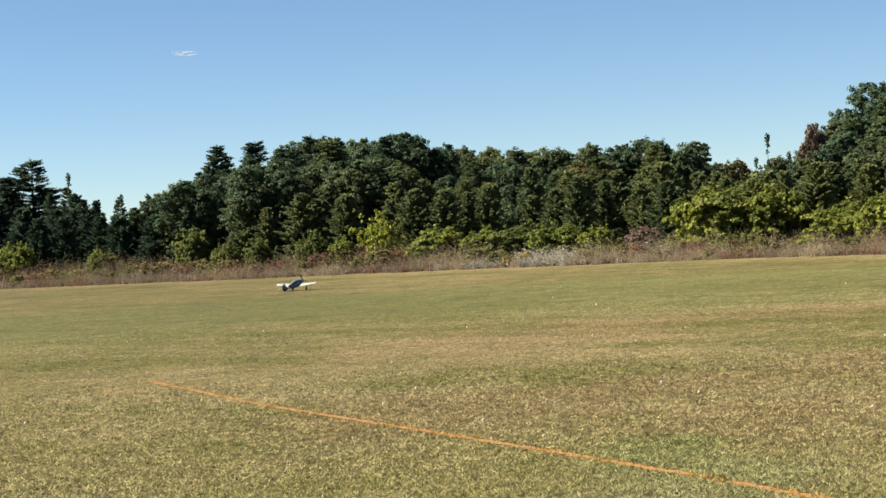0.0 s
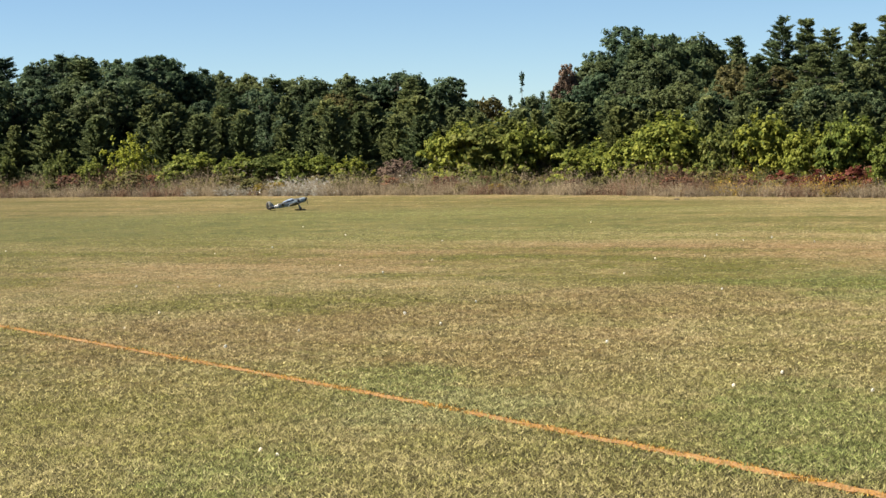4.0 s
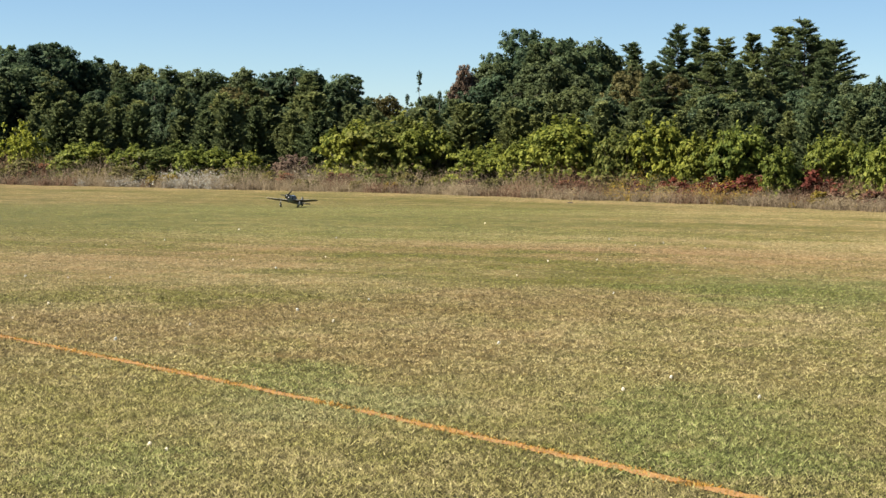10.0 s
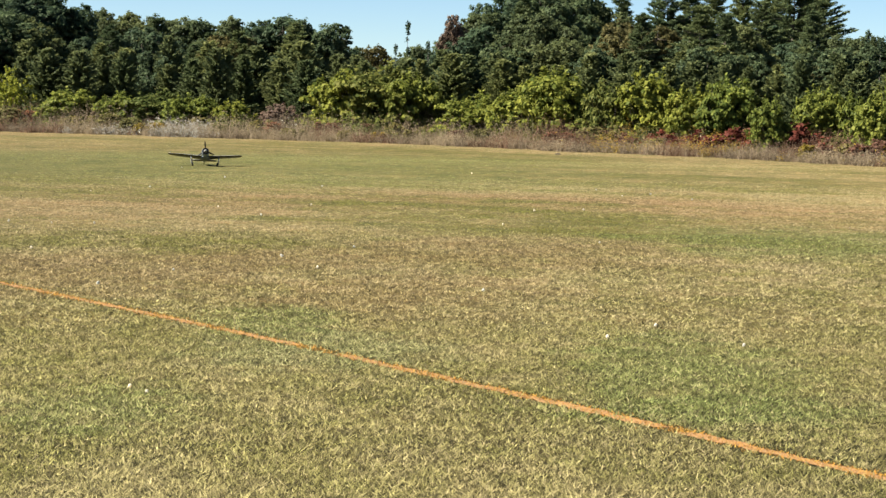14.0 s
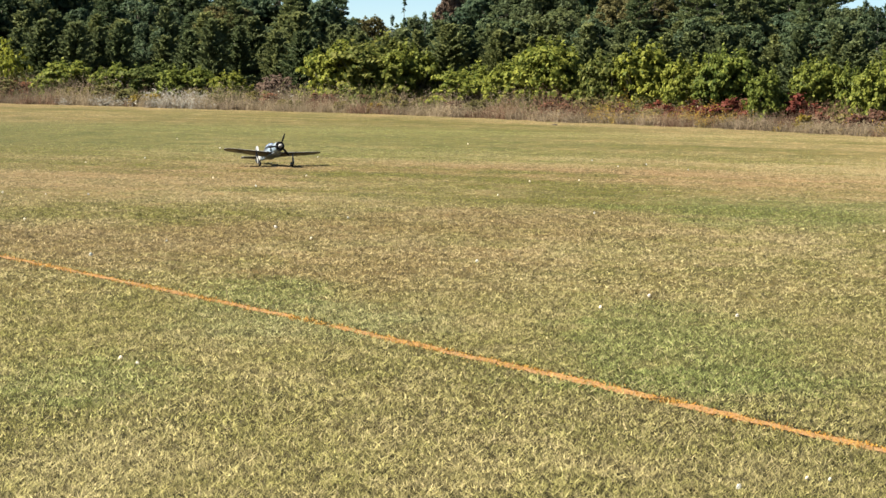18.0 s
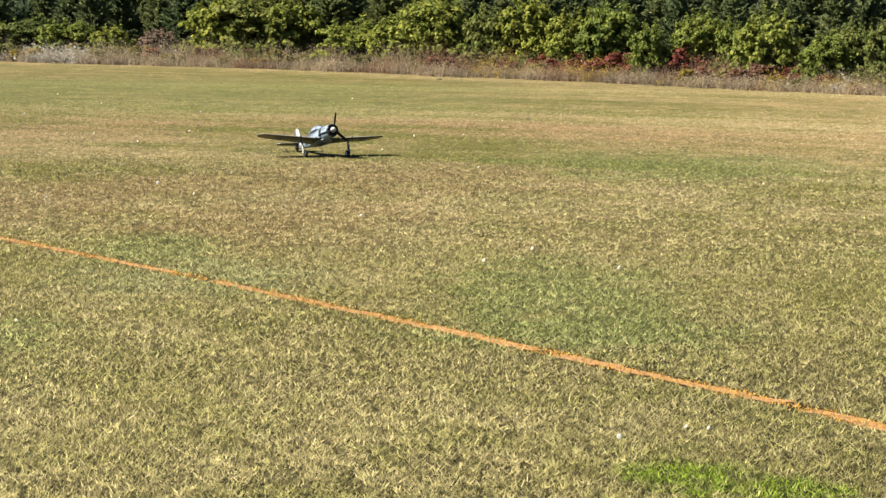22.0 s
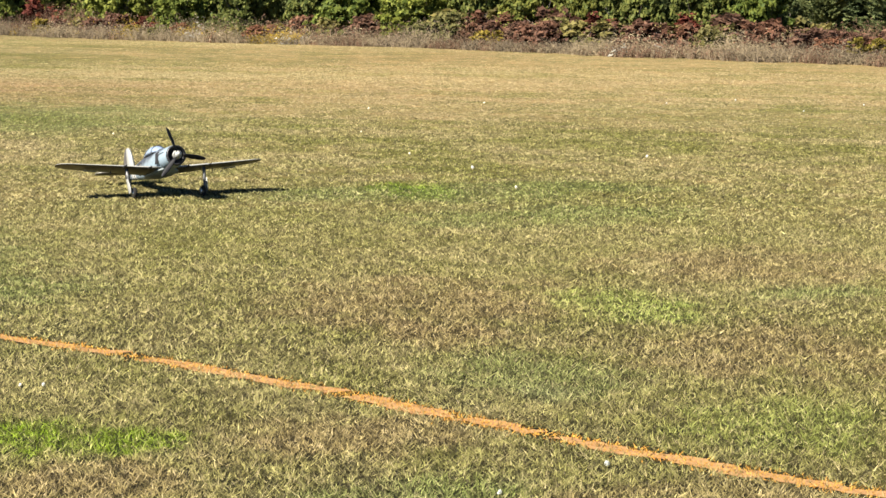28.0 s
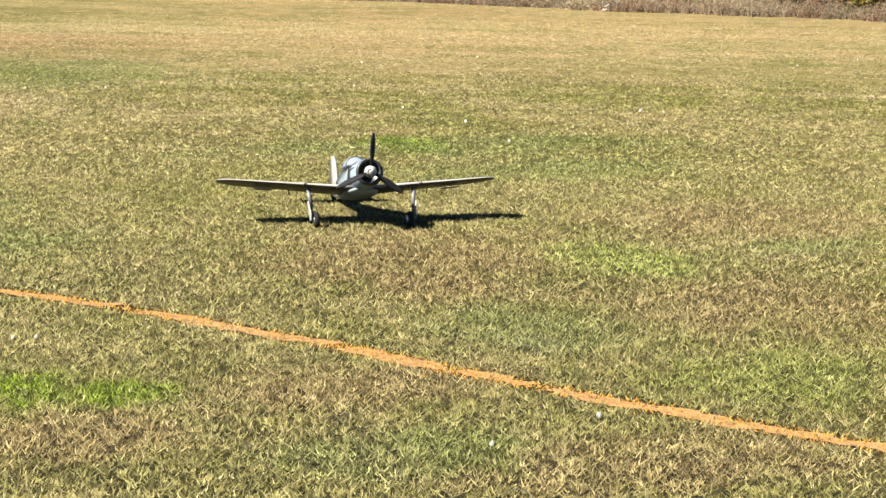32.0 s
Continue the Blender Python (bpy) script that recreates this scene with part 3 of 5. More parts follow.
def build_line():
    rng = np.random.default_rng(8)
    ys = np.arange(3.2, 20.3, 0.04)
    xm = np.interp(ys, LINE_Y, LINE_X)
    k = 1 / 0.80
    rows = []
    for side in (-1, 1):
        off = 0.042 + 0.04 * (value_noise(ys * 11, ys * 0 + side, 41) - 0.5) + 0.02 * rng.uniform(-1, 1, len(ys))
        rows.append(np.stack([xm + side * off * k * np.interp(ys, (8, 17), (1.0, 0.7)), ys, np.full(len(ys), 0.004)], 1))
    v = np.concatenate(rows)
    i = np.arange(len(ys) - 1)
    n = len(ys)
    f = np.stack([i, i + n, i + n + 1, i + 1], 1)
    f = f[value_noise(ys[:-1] * 6.0, ys[:-1] * 0, 43) > 0.18]
    line = sheet("painted_line", v, f, "orange")
    tagged(line, "orange safety line sprayed across the mown grass", "painted line", kind="structure")
    n = 34000
    y = rng.uniform(3.2, 20.3, n)
    x = np.interp(y, LINE_Y, LINE_X) + rng.normal(0, 0.037, n) * k
    thin = value_noise(y * 5.0, y * 0, 44)
    keep = rng.uniform(size=n) < (0.35 + 0.8 * thin) * np.interp(y, (8, 17), (1.0, 0.5))
    x, y = x[keep], y[keep]
    n = len(x)
    v, f = blades(rng, x, y, 0.014, 0.008, 1.5)
    c = np.array((0.300, 0.149, 0.026)) * np.ones((n, 1))
    pale = rng.uniform(size=n)
    c[pale < 0.22] = (0.350, 0.205, 0.040)
    c[pale > 0.85] = (0.225, 0.125, 0.024)
    blade = sheet("painted_grass", v, f, "orange_blade", np.repeat(c, 3, 0), parent=line)
    tagged(blade, kind="stuff")


build_line()


# ---- weeds along the field's edge ----
# weeds by stretch of the edge: angle, then shares of rust, tan, mauve brown, green, gold, white
WEED_STRETCH = ((-33, 0.36, 0.12, 0.32, 0.20, 0.00, 0.00), (-17, 0.34, 0.12, 0.32, 0.20, 0.01, 0.01), (-13, 0.26, 0.18, 0.34, 0.18, 0.01, 0.03), (-10, 0.06, 0.18, 0.24, 0.14, 0.01, 0.28), (-7, 0.04, 0.22, 0.24, 0.12, 0.02, 0.30), (-4, 0.08, 0.24, 0.36, 0.14, 0.04, 0.16), (-2, 0.10, 0.26, 0.42, 0.16, 0.04, 0.02), (3, 0.14, 0.28, 0.38, 0.14, 0.05, 0.01), (8, 0.26, 0.20, 0.26, 0.12, 0.15, 0.01), (14, 0.30, 0.22, 0.20, 0.10, 0.16, 0.02), (18, 0.24, 0.38, 0.20, 0.06, 0.08, 0.04), (24, 0.26, 0.44, 0.22, 0.04, 0.01, 0.03), (29, 0.50, 0.22, 0.20, 0.06, 0.01, 0.01), (46, 0.48, 0.22, 0.22, 0.08, 0.00, 0.00))
WEED_COLOURS = ((0.148, 0.090, 0.056), (0.230, 0.182, 0.112), (0.150, 0.116, 0.076), (0.105, 0.112, 0.036), (0.290, 0.195, 0.030), (0.270, 0.258, 0.210))
STALK_COLOURS = ((0.148, 0.090, 0.056), (0.230, 0.182, 0.112), (0.150, 0.116, 0.076), (0.105, 0.112, 0.036), (0.150, 0.125, 0.055), (0.180, 0.140, 0.100))


def build_weeds():
    rng = np.random.default_rng(12)
    n = 64000
    az = rng.uniform(-33, 46, n)
    fringe = np.arange(n) < 22000
    depth = np.where(fringe, rng.uniform(0, 1.1, n), rng.uniform(0, 1, n) ** 1.15 * 8.5)
    ragged = 0.9 * value_noise(az * 1.3, az * 0, 51) + 0.6 * value_noise(az * 6, az * 0, 52)
    d = edge_distance(az) - 0.7 + ragged + depth
    x, y = d * np.sin(np.radians(az)), d * np.cos(np.radians(az))
    stand_of = value_noise(x * 0.28, y * 0.28, 53)
    tuft = value_noise(x * 1.1, y * 1.1, 54)
    height = (0.20 + 0.52 * np.clip(depth / 3.2, 0, 1)) * np.interp(az, (-14, -4, 8, 14, 20), (1.5, 1.35, 1.25, 1.0, 0.85)) * (0.78 + 0.45 * stand_of) * (0.72 + 0.5 * tuft)
    # one plant of a kind covers half a metre or so: the kind follows slow noises, weighted by stretch
    wa = [w[0] for w in WEED_STRETCH]
    score = np.stack([np.log(np.interp(az, wa, [w[k + 1] for w in WEED_STRETCH]) + 1e-4) + 5.0 * value_noise(x * 0.5, y * 0.5, 60 + 7 * k) + 2.6 * value_noise(x * 1.5, y * 1.5, 63 + 7 * k) for k in range(6)], 1)
    score[:, 0] += 0.9 * np.clip((depth - 3) / 2, 0, 1)
    score[:, 3] += 0.6 * np.clip((depth - 4) / 2, 0, 1)
    score += rng.gumbel(0, 0.22, score.shape)
    kind = np.argmax(score, 1)
    kind = np.where(fringe & (rng.uniform(size=n) < np.interp(az, (-13, -9), (0.15, 0.45))), 1, kind)
    kind = np.where((depth < 1.6) & (kind == 3), 2, kind)
    u = rng.uniform(size=(n, 1))
    c = np.array(WEED_COLOURS)[kind] * (0.66 + 0.54 * u) * (0.62 + 0.76 * tuft[:, None])
    v, f = blades(rng, x, y, 0.9, 0.020, 0.45)
    v = v.reshape(n, 3, 3)
    g = ground_z(x, y)
    v[:, 2, 2] = g + (v[:, 2, 2] - g) * height
    v[:, 2, :2] = v[:, 0, :2] + (v[:, 2, :2] - v[:, 0, :2]) * height[:, None]
    tips = v[:, 2].copy()
    v = v.reshape(-1, 3)
    cols = np.repeat(np.array(STALK_COLOURS)[kind] * (0.66 + 0.54 * u), 3, 0)
    # leaves and seed heads up the stems; flower heads sit near the tips
    m = 400000
    k = rng.integers(0, n, m)
    heads = kind[k] >= 4
    s = np.where(kind[k] == 5, rng.uniform(0.25, 0.75, m), np.where(heads, rng.uniform(0.4, 0.98, m), rng.uniform(0.12, 1.02, m)))[:, None]
    foot = np.stack([x[k], y[k], g[k]], 1)
    p = foot * (1 - s) + tips[k] * s + rng.normal(0, 0.07, (m, 3))
    p[:, 2] = np.maximum(p[:, 2], g[k] + 0.02)
    r = (rng.uniform(0.020, 0.055, m) * np.where(kind[k] == 3, 1.4, np.where(kind[k] == 5, 1.5, 1.0)) * np.where(fringe[k], 0.6, 1.0))[:, None]
    q = rng.normal(size=(m, 2, 3))
    q[:, :, 2] *= 0.6
    q /= np.linalg.norm(q, axis=2, keepdims=True)
    hv = np.stack([p - q[:, 0] * r, p + q[:, 1] * r * 0.7, p + q[:, 0] * r], 1).reshape(-1, 3)
    hc = np.repeat(c[k], 3, 0)
    ob = sheet("tall_weeds", np.concatenate([v, hv]), np.concatenate([f, np.arange(3 * m).reshape(m, 3) + len(v)]), "weed", np.concatenate([cols, hc]))
    tagged(ob, "dry brown weeds with goldenrod and white seed heads", "weeds", kind="stuff")


build_weeds()


# ---- trees and bushes ----
def spray_mesh(name, rng, centres, out, size, material, parent, flat=0.55, along=None, slim=1.0):
    """A crown: one small leaf spray (quad) at each centre, facing roughly outwards."""
    n = len(centres)
    nrm = out * flat + rng.normal(size=(n, 3)) * 0.6
    nrm /= np.linalg.norm(nrm, axis=1, keepdims=True) + 1e-9
    t = np.cross(nrm, rng.normal(size=(n, 3))) if along is None else along + rng.normal(0, 0.35, (n, 3))
    t /= np.linalg.norm(t, axis=1, keepdims=True) + 1e-9
    b = np.cross(nrm, t)
    b /= np.linalg.norm(b, axis=1, keepdims=True) + 1e-9
    s = (size * rng.uniform(0.55, 1.35, n))[:, None]
    w = s * slim * rng.uniform(0.35, 0.75, n)[:, None]
    fold = nrm * s * 0.25
    v = np.stack([centres - t * s, centres - b * w + fold, centres + t * s, centres + b * w + fold], 1).reshape(-1, 3)
    f = np.arange(4 * n).reshape(n, 4)
    ob = sheet(name, v, f, material, parent=parent)
    ob["kind"] = "stuff"
    return ob


def trunk_mesh(rng, height, r0, limbs, parent, material="bark", bend=0.03):
    bm = bmesh.new()
    pts = [Vector((0, 0, -0.1))]
    for i in range(1, 7):
        z = height * i / 6
        pts.append(Vector((rng.normal(0, bend * height * 0.3), rng.normal(0, bend * height * 0.3), z)))
    for i, (a, b) in enumerate(zip(pts, pts[1:])):
        tube(bm, a, b, r0 * (1 - i / 6.6), r0 * (1 - (i + 1) / 6.6), 7)
    for base, tip, r in limbs:
        tube(bm, base, tip, r, r * 0.3, 5)
    return part("trunk", bm, material, parent)


def broadleaf(name, seed, material, height=8.0, spread=3.0, leaves=27, size=0.108):
    """A broad-leaved tree, height metres high: limbs that fork into many small tufts of leaves, dense outside and open between."""
    rng = np.random.default_rng(seed)
    tree = empty(name)
    cc, oo, limbs = [], [], []
    boughs = []
    for i in range(17):
        a, f = i * 2.4 + rng.normal(0, 0.35), (i + 0.5) / 17
        z = height * (0.14 + 0.76 * f)
        swell = math.sqrt(max(0.05, 1 - ((f - 0.38) / 0.72) ** 2))
        out = spread * swell * rng.uniform(0.35, 0.85)
        boughs.append((np.array((math.cos(a) * out, math.sin(a) * out, z)), spread * rng.uniform(0.26, 0.44)))
    for c, r in boughs:
        base = Vector((0, 0, max(0.3, c[2] * 0.55)))
        limbs.append((base, Vector(c), 0.055))
        for k in range(int(36 + 30 * r)):
            d = rng.normal(size=3)
            d[2] = d[2] * 0.8 + 0.25
            d /= np.linalg.norm(d)
            p = c + d * r * np.array((1.0, 1.0, 0.85)) * rng.uniform(0.55, 1.12)
            if k % 6 == 0:
                limbs.append((Vector(c), Vector(p), 0.02))
            q = rng.normal(size=(leaves, 3))
            q /= np.linalg.norm(q, axis=1, keepdims=True)
            q[:, 2] *= 0.7
            cc.append(p + q * rng.uniform(0.13, 0.30) * rng.uniform(0.3, 1.15, (leaves, 1)))
            oo.append(q * 0.6 + d * 0.7 + np.array((0, 0, 0.25)))
    # shoots that stand out of the crown
    for i in range(18):
        c, r = boughs[int(rng.integers(4, 17))]
        d = rng.normal(size=3)
        d[2] = abs(d[2]) + 0.5
        d /= np.linalg.norm(d)
        s = rng.uniform(0.75, 1.15, (16, 1))
        cc.append(c + d * r * s + rng.normal(0, 0.06, (16, 3)))
        oo.append(np.tile(d, (16, 1)))
    pts = np.concatenate(cc)
    pts[:, 2] = np.maximum(pts[:, 2], 0.1)
    pts[:, 2] *= height / pts[:, 2].max()
    trunk_mesh(rng, height * 0.8, height * 0.02 + 0.03, limbs, tree)
    spray_mesh("crown", rng, pts, np.concatenate(oo), size, material, tree, 1.0)
    return tree


def pine(name, seed, height=10.0, spread=2.9, bare=0.06, material="needle"):
    """A white pine: branches of very uneven length that carry separate plumes of needles, level below and rising towards a blunt ragged top."""
    rng = np.random.default_rng(seed)
    tree = empty(name)
    cc, oo, aa, limbs = [], [], [], []
    heavy = rng.uniform(0, 6.3)
    z = height * bare
    while z < height * 0.965:
        f = z / height
        reach = spread * min(1.0, 1.35 * (1 - f) ** 0.92) + 0.1
        for j in range(int(rng.integers(3, 6))):
            a = rng.uniform(0, 6.283)
            gap = float(value_noise(np.array(a * 1.1 + 9.0), np.array(f * 7.0), seed))
            L = reach * (0.38 + 0.85 * gap + 0.14 * rng.normal()) * (1 + 0.18 * math.cos(a - heavy))
            L = max(L, 0.15)
            rise = rng.uniform(-0.12, 0.12) + 0.55 * max(0.0, f - 0.5)
            out = np.array((math.cos(a), math.sin(a), 0))
            side = np.array((-math.sin(a), math.cos(a), 0))
            root = np.array((0, 0, z))
            limbs.append((Vector(root), Vector(root + out * L * 0.9 + np.array((0, 0, L * rise * 0.9))), 0.028))
            # plumes along the branch, largest towards its end
            for u in np.arange(0.34, 1.0, 0.62 / max(2, int(L * 3.0))):
                for way in (-1, 0, 1):
                    if way and rng.uniform() < 0.3:
                        continue
                    p0 = root + out * L * u + np.array((0, 0, L * (rise * u + 0.13 * u * u)))
                    way3 = out * 0.8 + side * way * 0.8 + np.array((0, 0, 0.30 + 0.4 * rise))
                    l = (0.16 + 0.30 * rng.uniform()) * (0.7 + 0.2 * L)
                    n = int(9 + 38 * l)
                    s = rng.uniform(0.1, 1.0, (n, 1))
                    cc.append(p0 + way3 * l * s + rng.normal(0, 1, (n, 3)) * np.array((0.07, 0.07, 0.035)))
                    oo.append(np.tile(np.array((out[0] * 0.25, out[1] * 0.25, 0.9)), (n, 1)))
                    aa.append(np.tile(way3, (n, 1)))
        z += height * rng.uniform(0.008, 0.026)
    for lean in range(3):
        m = 26
        s = rng.uniform(size=(m, 1))
        tip = np.array((rng.normal(0, 0.16), rng.normal(0, 0.16), height * rng.uniform(0.955, 1.0)))
        cc.append(np.array((0, 0, height * 0.9)) * (1 - s) + tip * s + rng.normal(0, 0.05, (m, 3)))
        oo.append(np.tile(np.array((0.8, 0.3, 0.4)), (m, 1)))
        aa.append(np.tile(np.array((0.1, 0, 1.0)), (m, 1)))
    c = np.concatenate(cc)
    c[:, 2] *= height / c[:, 2].max()
    trunk_mesh(rng, height * 0.95, height * 0.014 + 0.03, limbs, tree, bend=0.01)
    spray_mesh("crown", rng, c, np.concatenate(oo), 0.105, material, tree, 0.9, np.concatenate(aa), 0.5)
    return tree


def cedar(name, seed, height=5.0, spread=1.35, material="cedar"):
    """A dense shaggy evergreen: many short rising branches round a hidden trunk, a ragged pointed top."""
    rng = np.random.default_rng(seed)
    tree = empty(name)
    cc, oo, aa, limbs = [], [], [], []
    z = 0.15
    while z < height * 0.98:
        f = z / height
        reach = spread * (1 - f) ** 0.62 * (0.75 + 0.5 * rng.uniform()) + 0.06
        k = int(rng.integers(5, 9))
        for j in range(k):
            a = rng.uniform(0, 6.283)
            L = reach * rng.uniform(0.55, 1.15)
            rise = rng.uniform(0.15, 0.9)
            way = np.array((math.cos(a), math.sin(a), rise))
            if j < 2:
                limbs.append((Vector((0, 0, z)), Vector((0, 0, z)) + Vector(way) * L * 0.8, 0.015))
            n = int(15 + 52 * L / spread)
            s = rng.uniform(0.25, 1.05, (n, 1))
            cc.append(np.array((0, 0, z)) + way * L * s + rng.normal(0, 0.09, (n, 3)) * (1.2 - s))
            oo.append(np.tile(np.array((math.cos(a) * 0.8, math.sin(a) * 0.8, 0.45)), (n, 1)))
            aa.append(np.tile(way, (n, 1)))
        z += height * rng.uniform(0.014, 0.034)
    trunk_mesh(rng, height * 0.95, 0.07, limbs, tree)
    c = np.concatenate(cc)
    c[:, 2] = np.maximum(c[:, 2], 0.05)
    c[:, 2] *= height / c[:, 2].max()
    spray_mesh("crown", rng, c, np.concatenate(oo), 0.11, material, tree, 0.8, np.concatenate(aa), 0.7)
    return tree


def bush(name, seed, material, height=2.2, spread=1.6, sprigs=420, leaves=28, size=0.076):
    """A leafy bush that reaches to the ground: stems that end in tufts of broad leaves, uneven on top, with dark gaps inside."""
    rng = np.random.default_rng(seed)
    thing = empty(name)
    bm = bmesh.new()
    cc, oo = [], []
    mounds = [(rng.uniform(0, 6.283), spread * rng.uniform(0.15, 0.62), height * rng.uniform(0.42, 0.74), spread * rng.uniform(0.34, 0.55)) for _ in range(9)]
    for i in range(sprigs):
        a, far, z, r = mounds[i % 9]
        m = np.array((math.cos(a) * far, math.sin(a) * far, z))
        d = rng.normal(size=3)
        d[2] = d[2] * 0.9 + 0.2
        d /= np.linalg.norm(d)
        c = m + d * r * np.array((1, 1, 0.8)) * rng.uniform(0.6, 1.1)
        if i % 4 == 0:
            c[2] = rng.uniform(0.1, 0.5) * height
            c[:2] *= rng.uniform(1.0, 1.35)
        c[2] = max(0.12, c[2])
        q = rng.normal(size=(leaves, 3))
        q /= np.linalg.norm(q, axis=1, keepdims=True)
        q[:, 2] *= 0.6
        cc.append(c + q * spread * 0.11 * rng.uniform(0.2, 1.15, (leaves, 1)))
        oo.append(q * 0.4 + d * 0.6 + np.array((0, 0, 0.5)))
        if i % 5 == 0:
            tube(bm, (c[0] * 0.1, c[1] * 0.1, -0.05), c, 0.02, 0.006, 5)
    for i in range(26):
        a, far, z, r = mounds[int(rng.integers(0, 9))]
        lean = rng.normal(0, 0.25, 2)
        foot = np.array((math.cos(a) * far, math.sin(a) * far, z + r * 0.6))
        s = rng.uniform(0.2, 1.0, (11, 1))
        way = np.array((lean[0], lean[1], 1.0)) * r * rng.uniform(0.3, 0.75)
        cc.append(foot + way * s + rng.normal(0, 0.05, (11, 3)))
        oo.append(np.tile(np.array((0, 0, 1.0)), (11, 1)))
    pts = np.concatenate(cc)
    pts[:, 2] *= height / np.quantile(pts[:, 2], 0.997)
    part("stem", bm, "bark", thing)
    spray_mesh("foliage", rng, pts, np.concatenate(oo), size, material, thing, 1.0, slim=1.2)
    return thing


def dead_spire(name, seed, height=7.0):
    """A thin, nearly bare conifer with short broken twigs and a tuft near its top."""
    rng = np.random.default_rng(seed)
    tree = empty(name)
    limbs, cc = [], []
    for i in range(46):
        z = height * rng.uniform(0.25, 0.98)
        a, L = rng.uniform(0, 6.283), rng.uniform(0.15, 0.6) * (1.15 - z / height)
        tip = Vector((math.cos(a) * L, math.sin(a) * L, z + L * 0.3))
        limbs.append((Vector((0, 0, z)), tip, 0.02))
        if z > height * 0.5 and rng.uniform() < 0.75:
            cc.append(np.array(tip) * 0.8 + np.array((0, 0, z)) * 0.2 + rng.normal(0, 0.09, (16, 3)))
    trunk_mesh(rng, height, 0.08, limbs, tree, "dead_wood", 0.01)
    c = np.concatenate(cc)
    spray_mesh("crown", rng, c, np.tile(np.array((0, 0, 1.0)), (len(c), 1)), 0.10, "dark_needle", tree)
    return tree


KINDS = {}


def plant(key, make, base_height, az, d, height, rng, wide=1.0, label="", category="tree", group=""):
    """Sets a tree or bush at that angle and distance, at that height: the first of a kind is built, the others are copies."""
    s = height / base_height
    w = s * wide
    m = Matrix.Translation(at_angle(az, d)) @ Matrix.Rotation(rng.uniform(0, 6.283), 4, "Z") @ Matrix.Diagonal((w, w, s, 1))
    if key not in KINDS:
        KINDS[key] = make()
        KINDS[key].matrix_basis = m
        return tagged(KINDS[key], label, category, group)
    ob = copy_thing(KINDS[key], Matrix.Identity(4))
    ob.matrix_basis = m
    return tagged(ob, label, category, group)


def top_height(d, el):
    return 1.85 + d * math.tan(radians(el))


OUTLINE = ((-34, 2.0), (-25, 2.2), (-23.6, 2.4), (-22.4, 1.5), (-20.2, 0.9), (-18.8, 1.8), (-17.5, 2.8), (-15, 3.0), (-11.5, 2.85), (-10, 2.35), (-7, 2.15), (-4.5, 2.35), (-3, 1.9), (-1.5, 1.3), (0.3, 1.5), (1.5, 2.35), (3.2, 3.4), (5.3, 3.0), (7.5, 3.3), (11, 3.4), (12.4, 2.9), (13.4, 2.2), (15.2, 2.1), (16.5, 2.3), (20, 2.3), (42, 2.3))
OUTLINE_AZ, OUTLINE_EL = [o[0] for o in OUTLINE], [o[1] for o in OUTLINE]


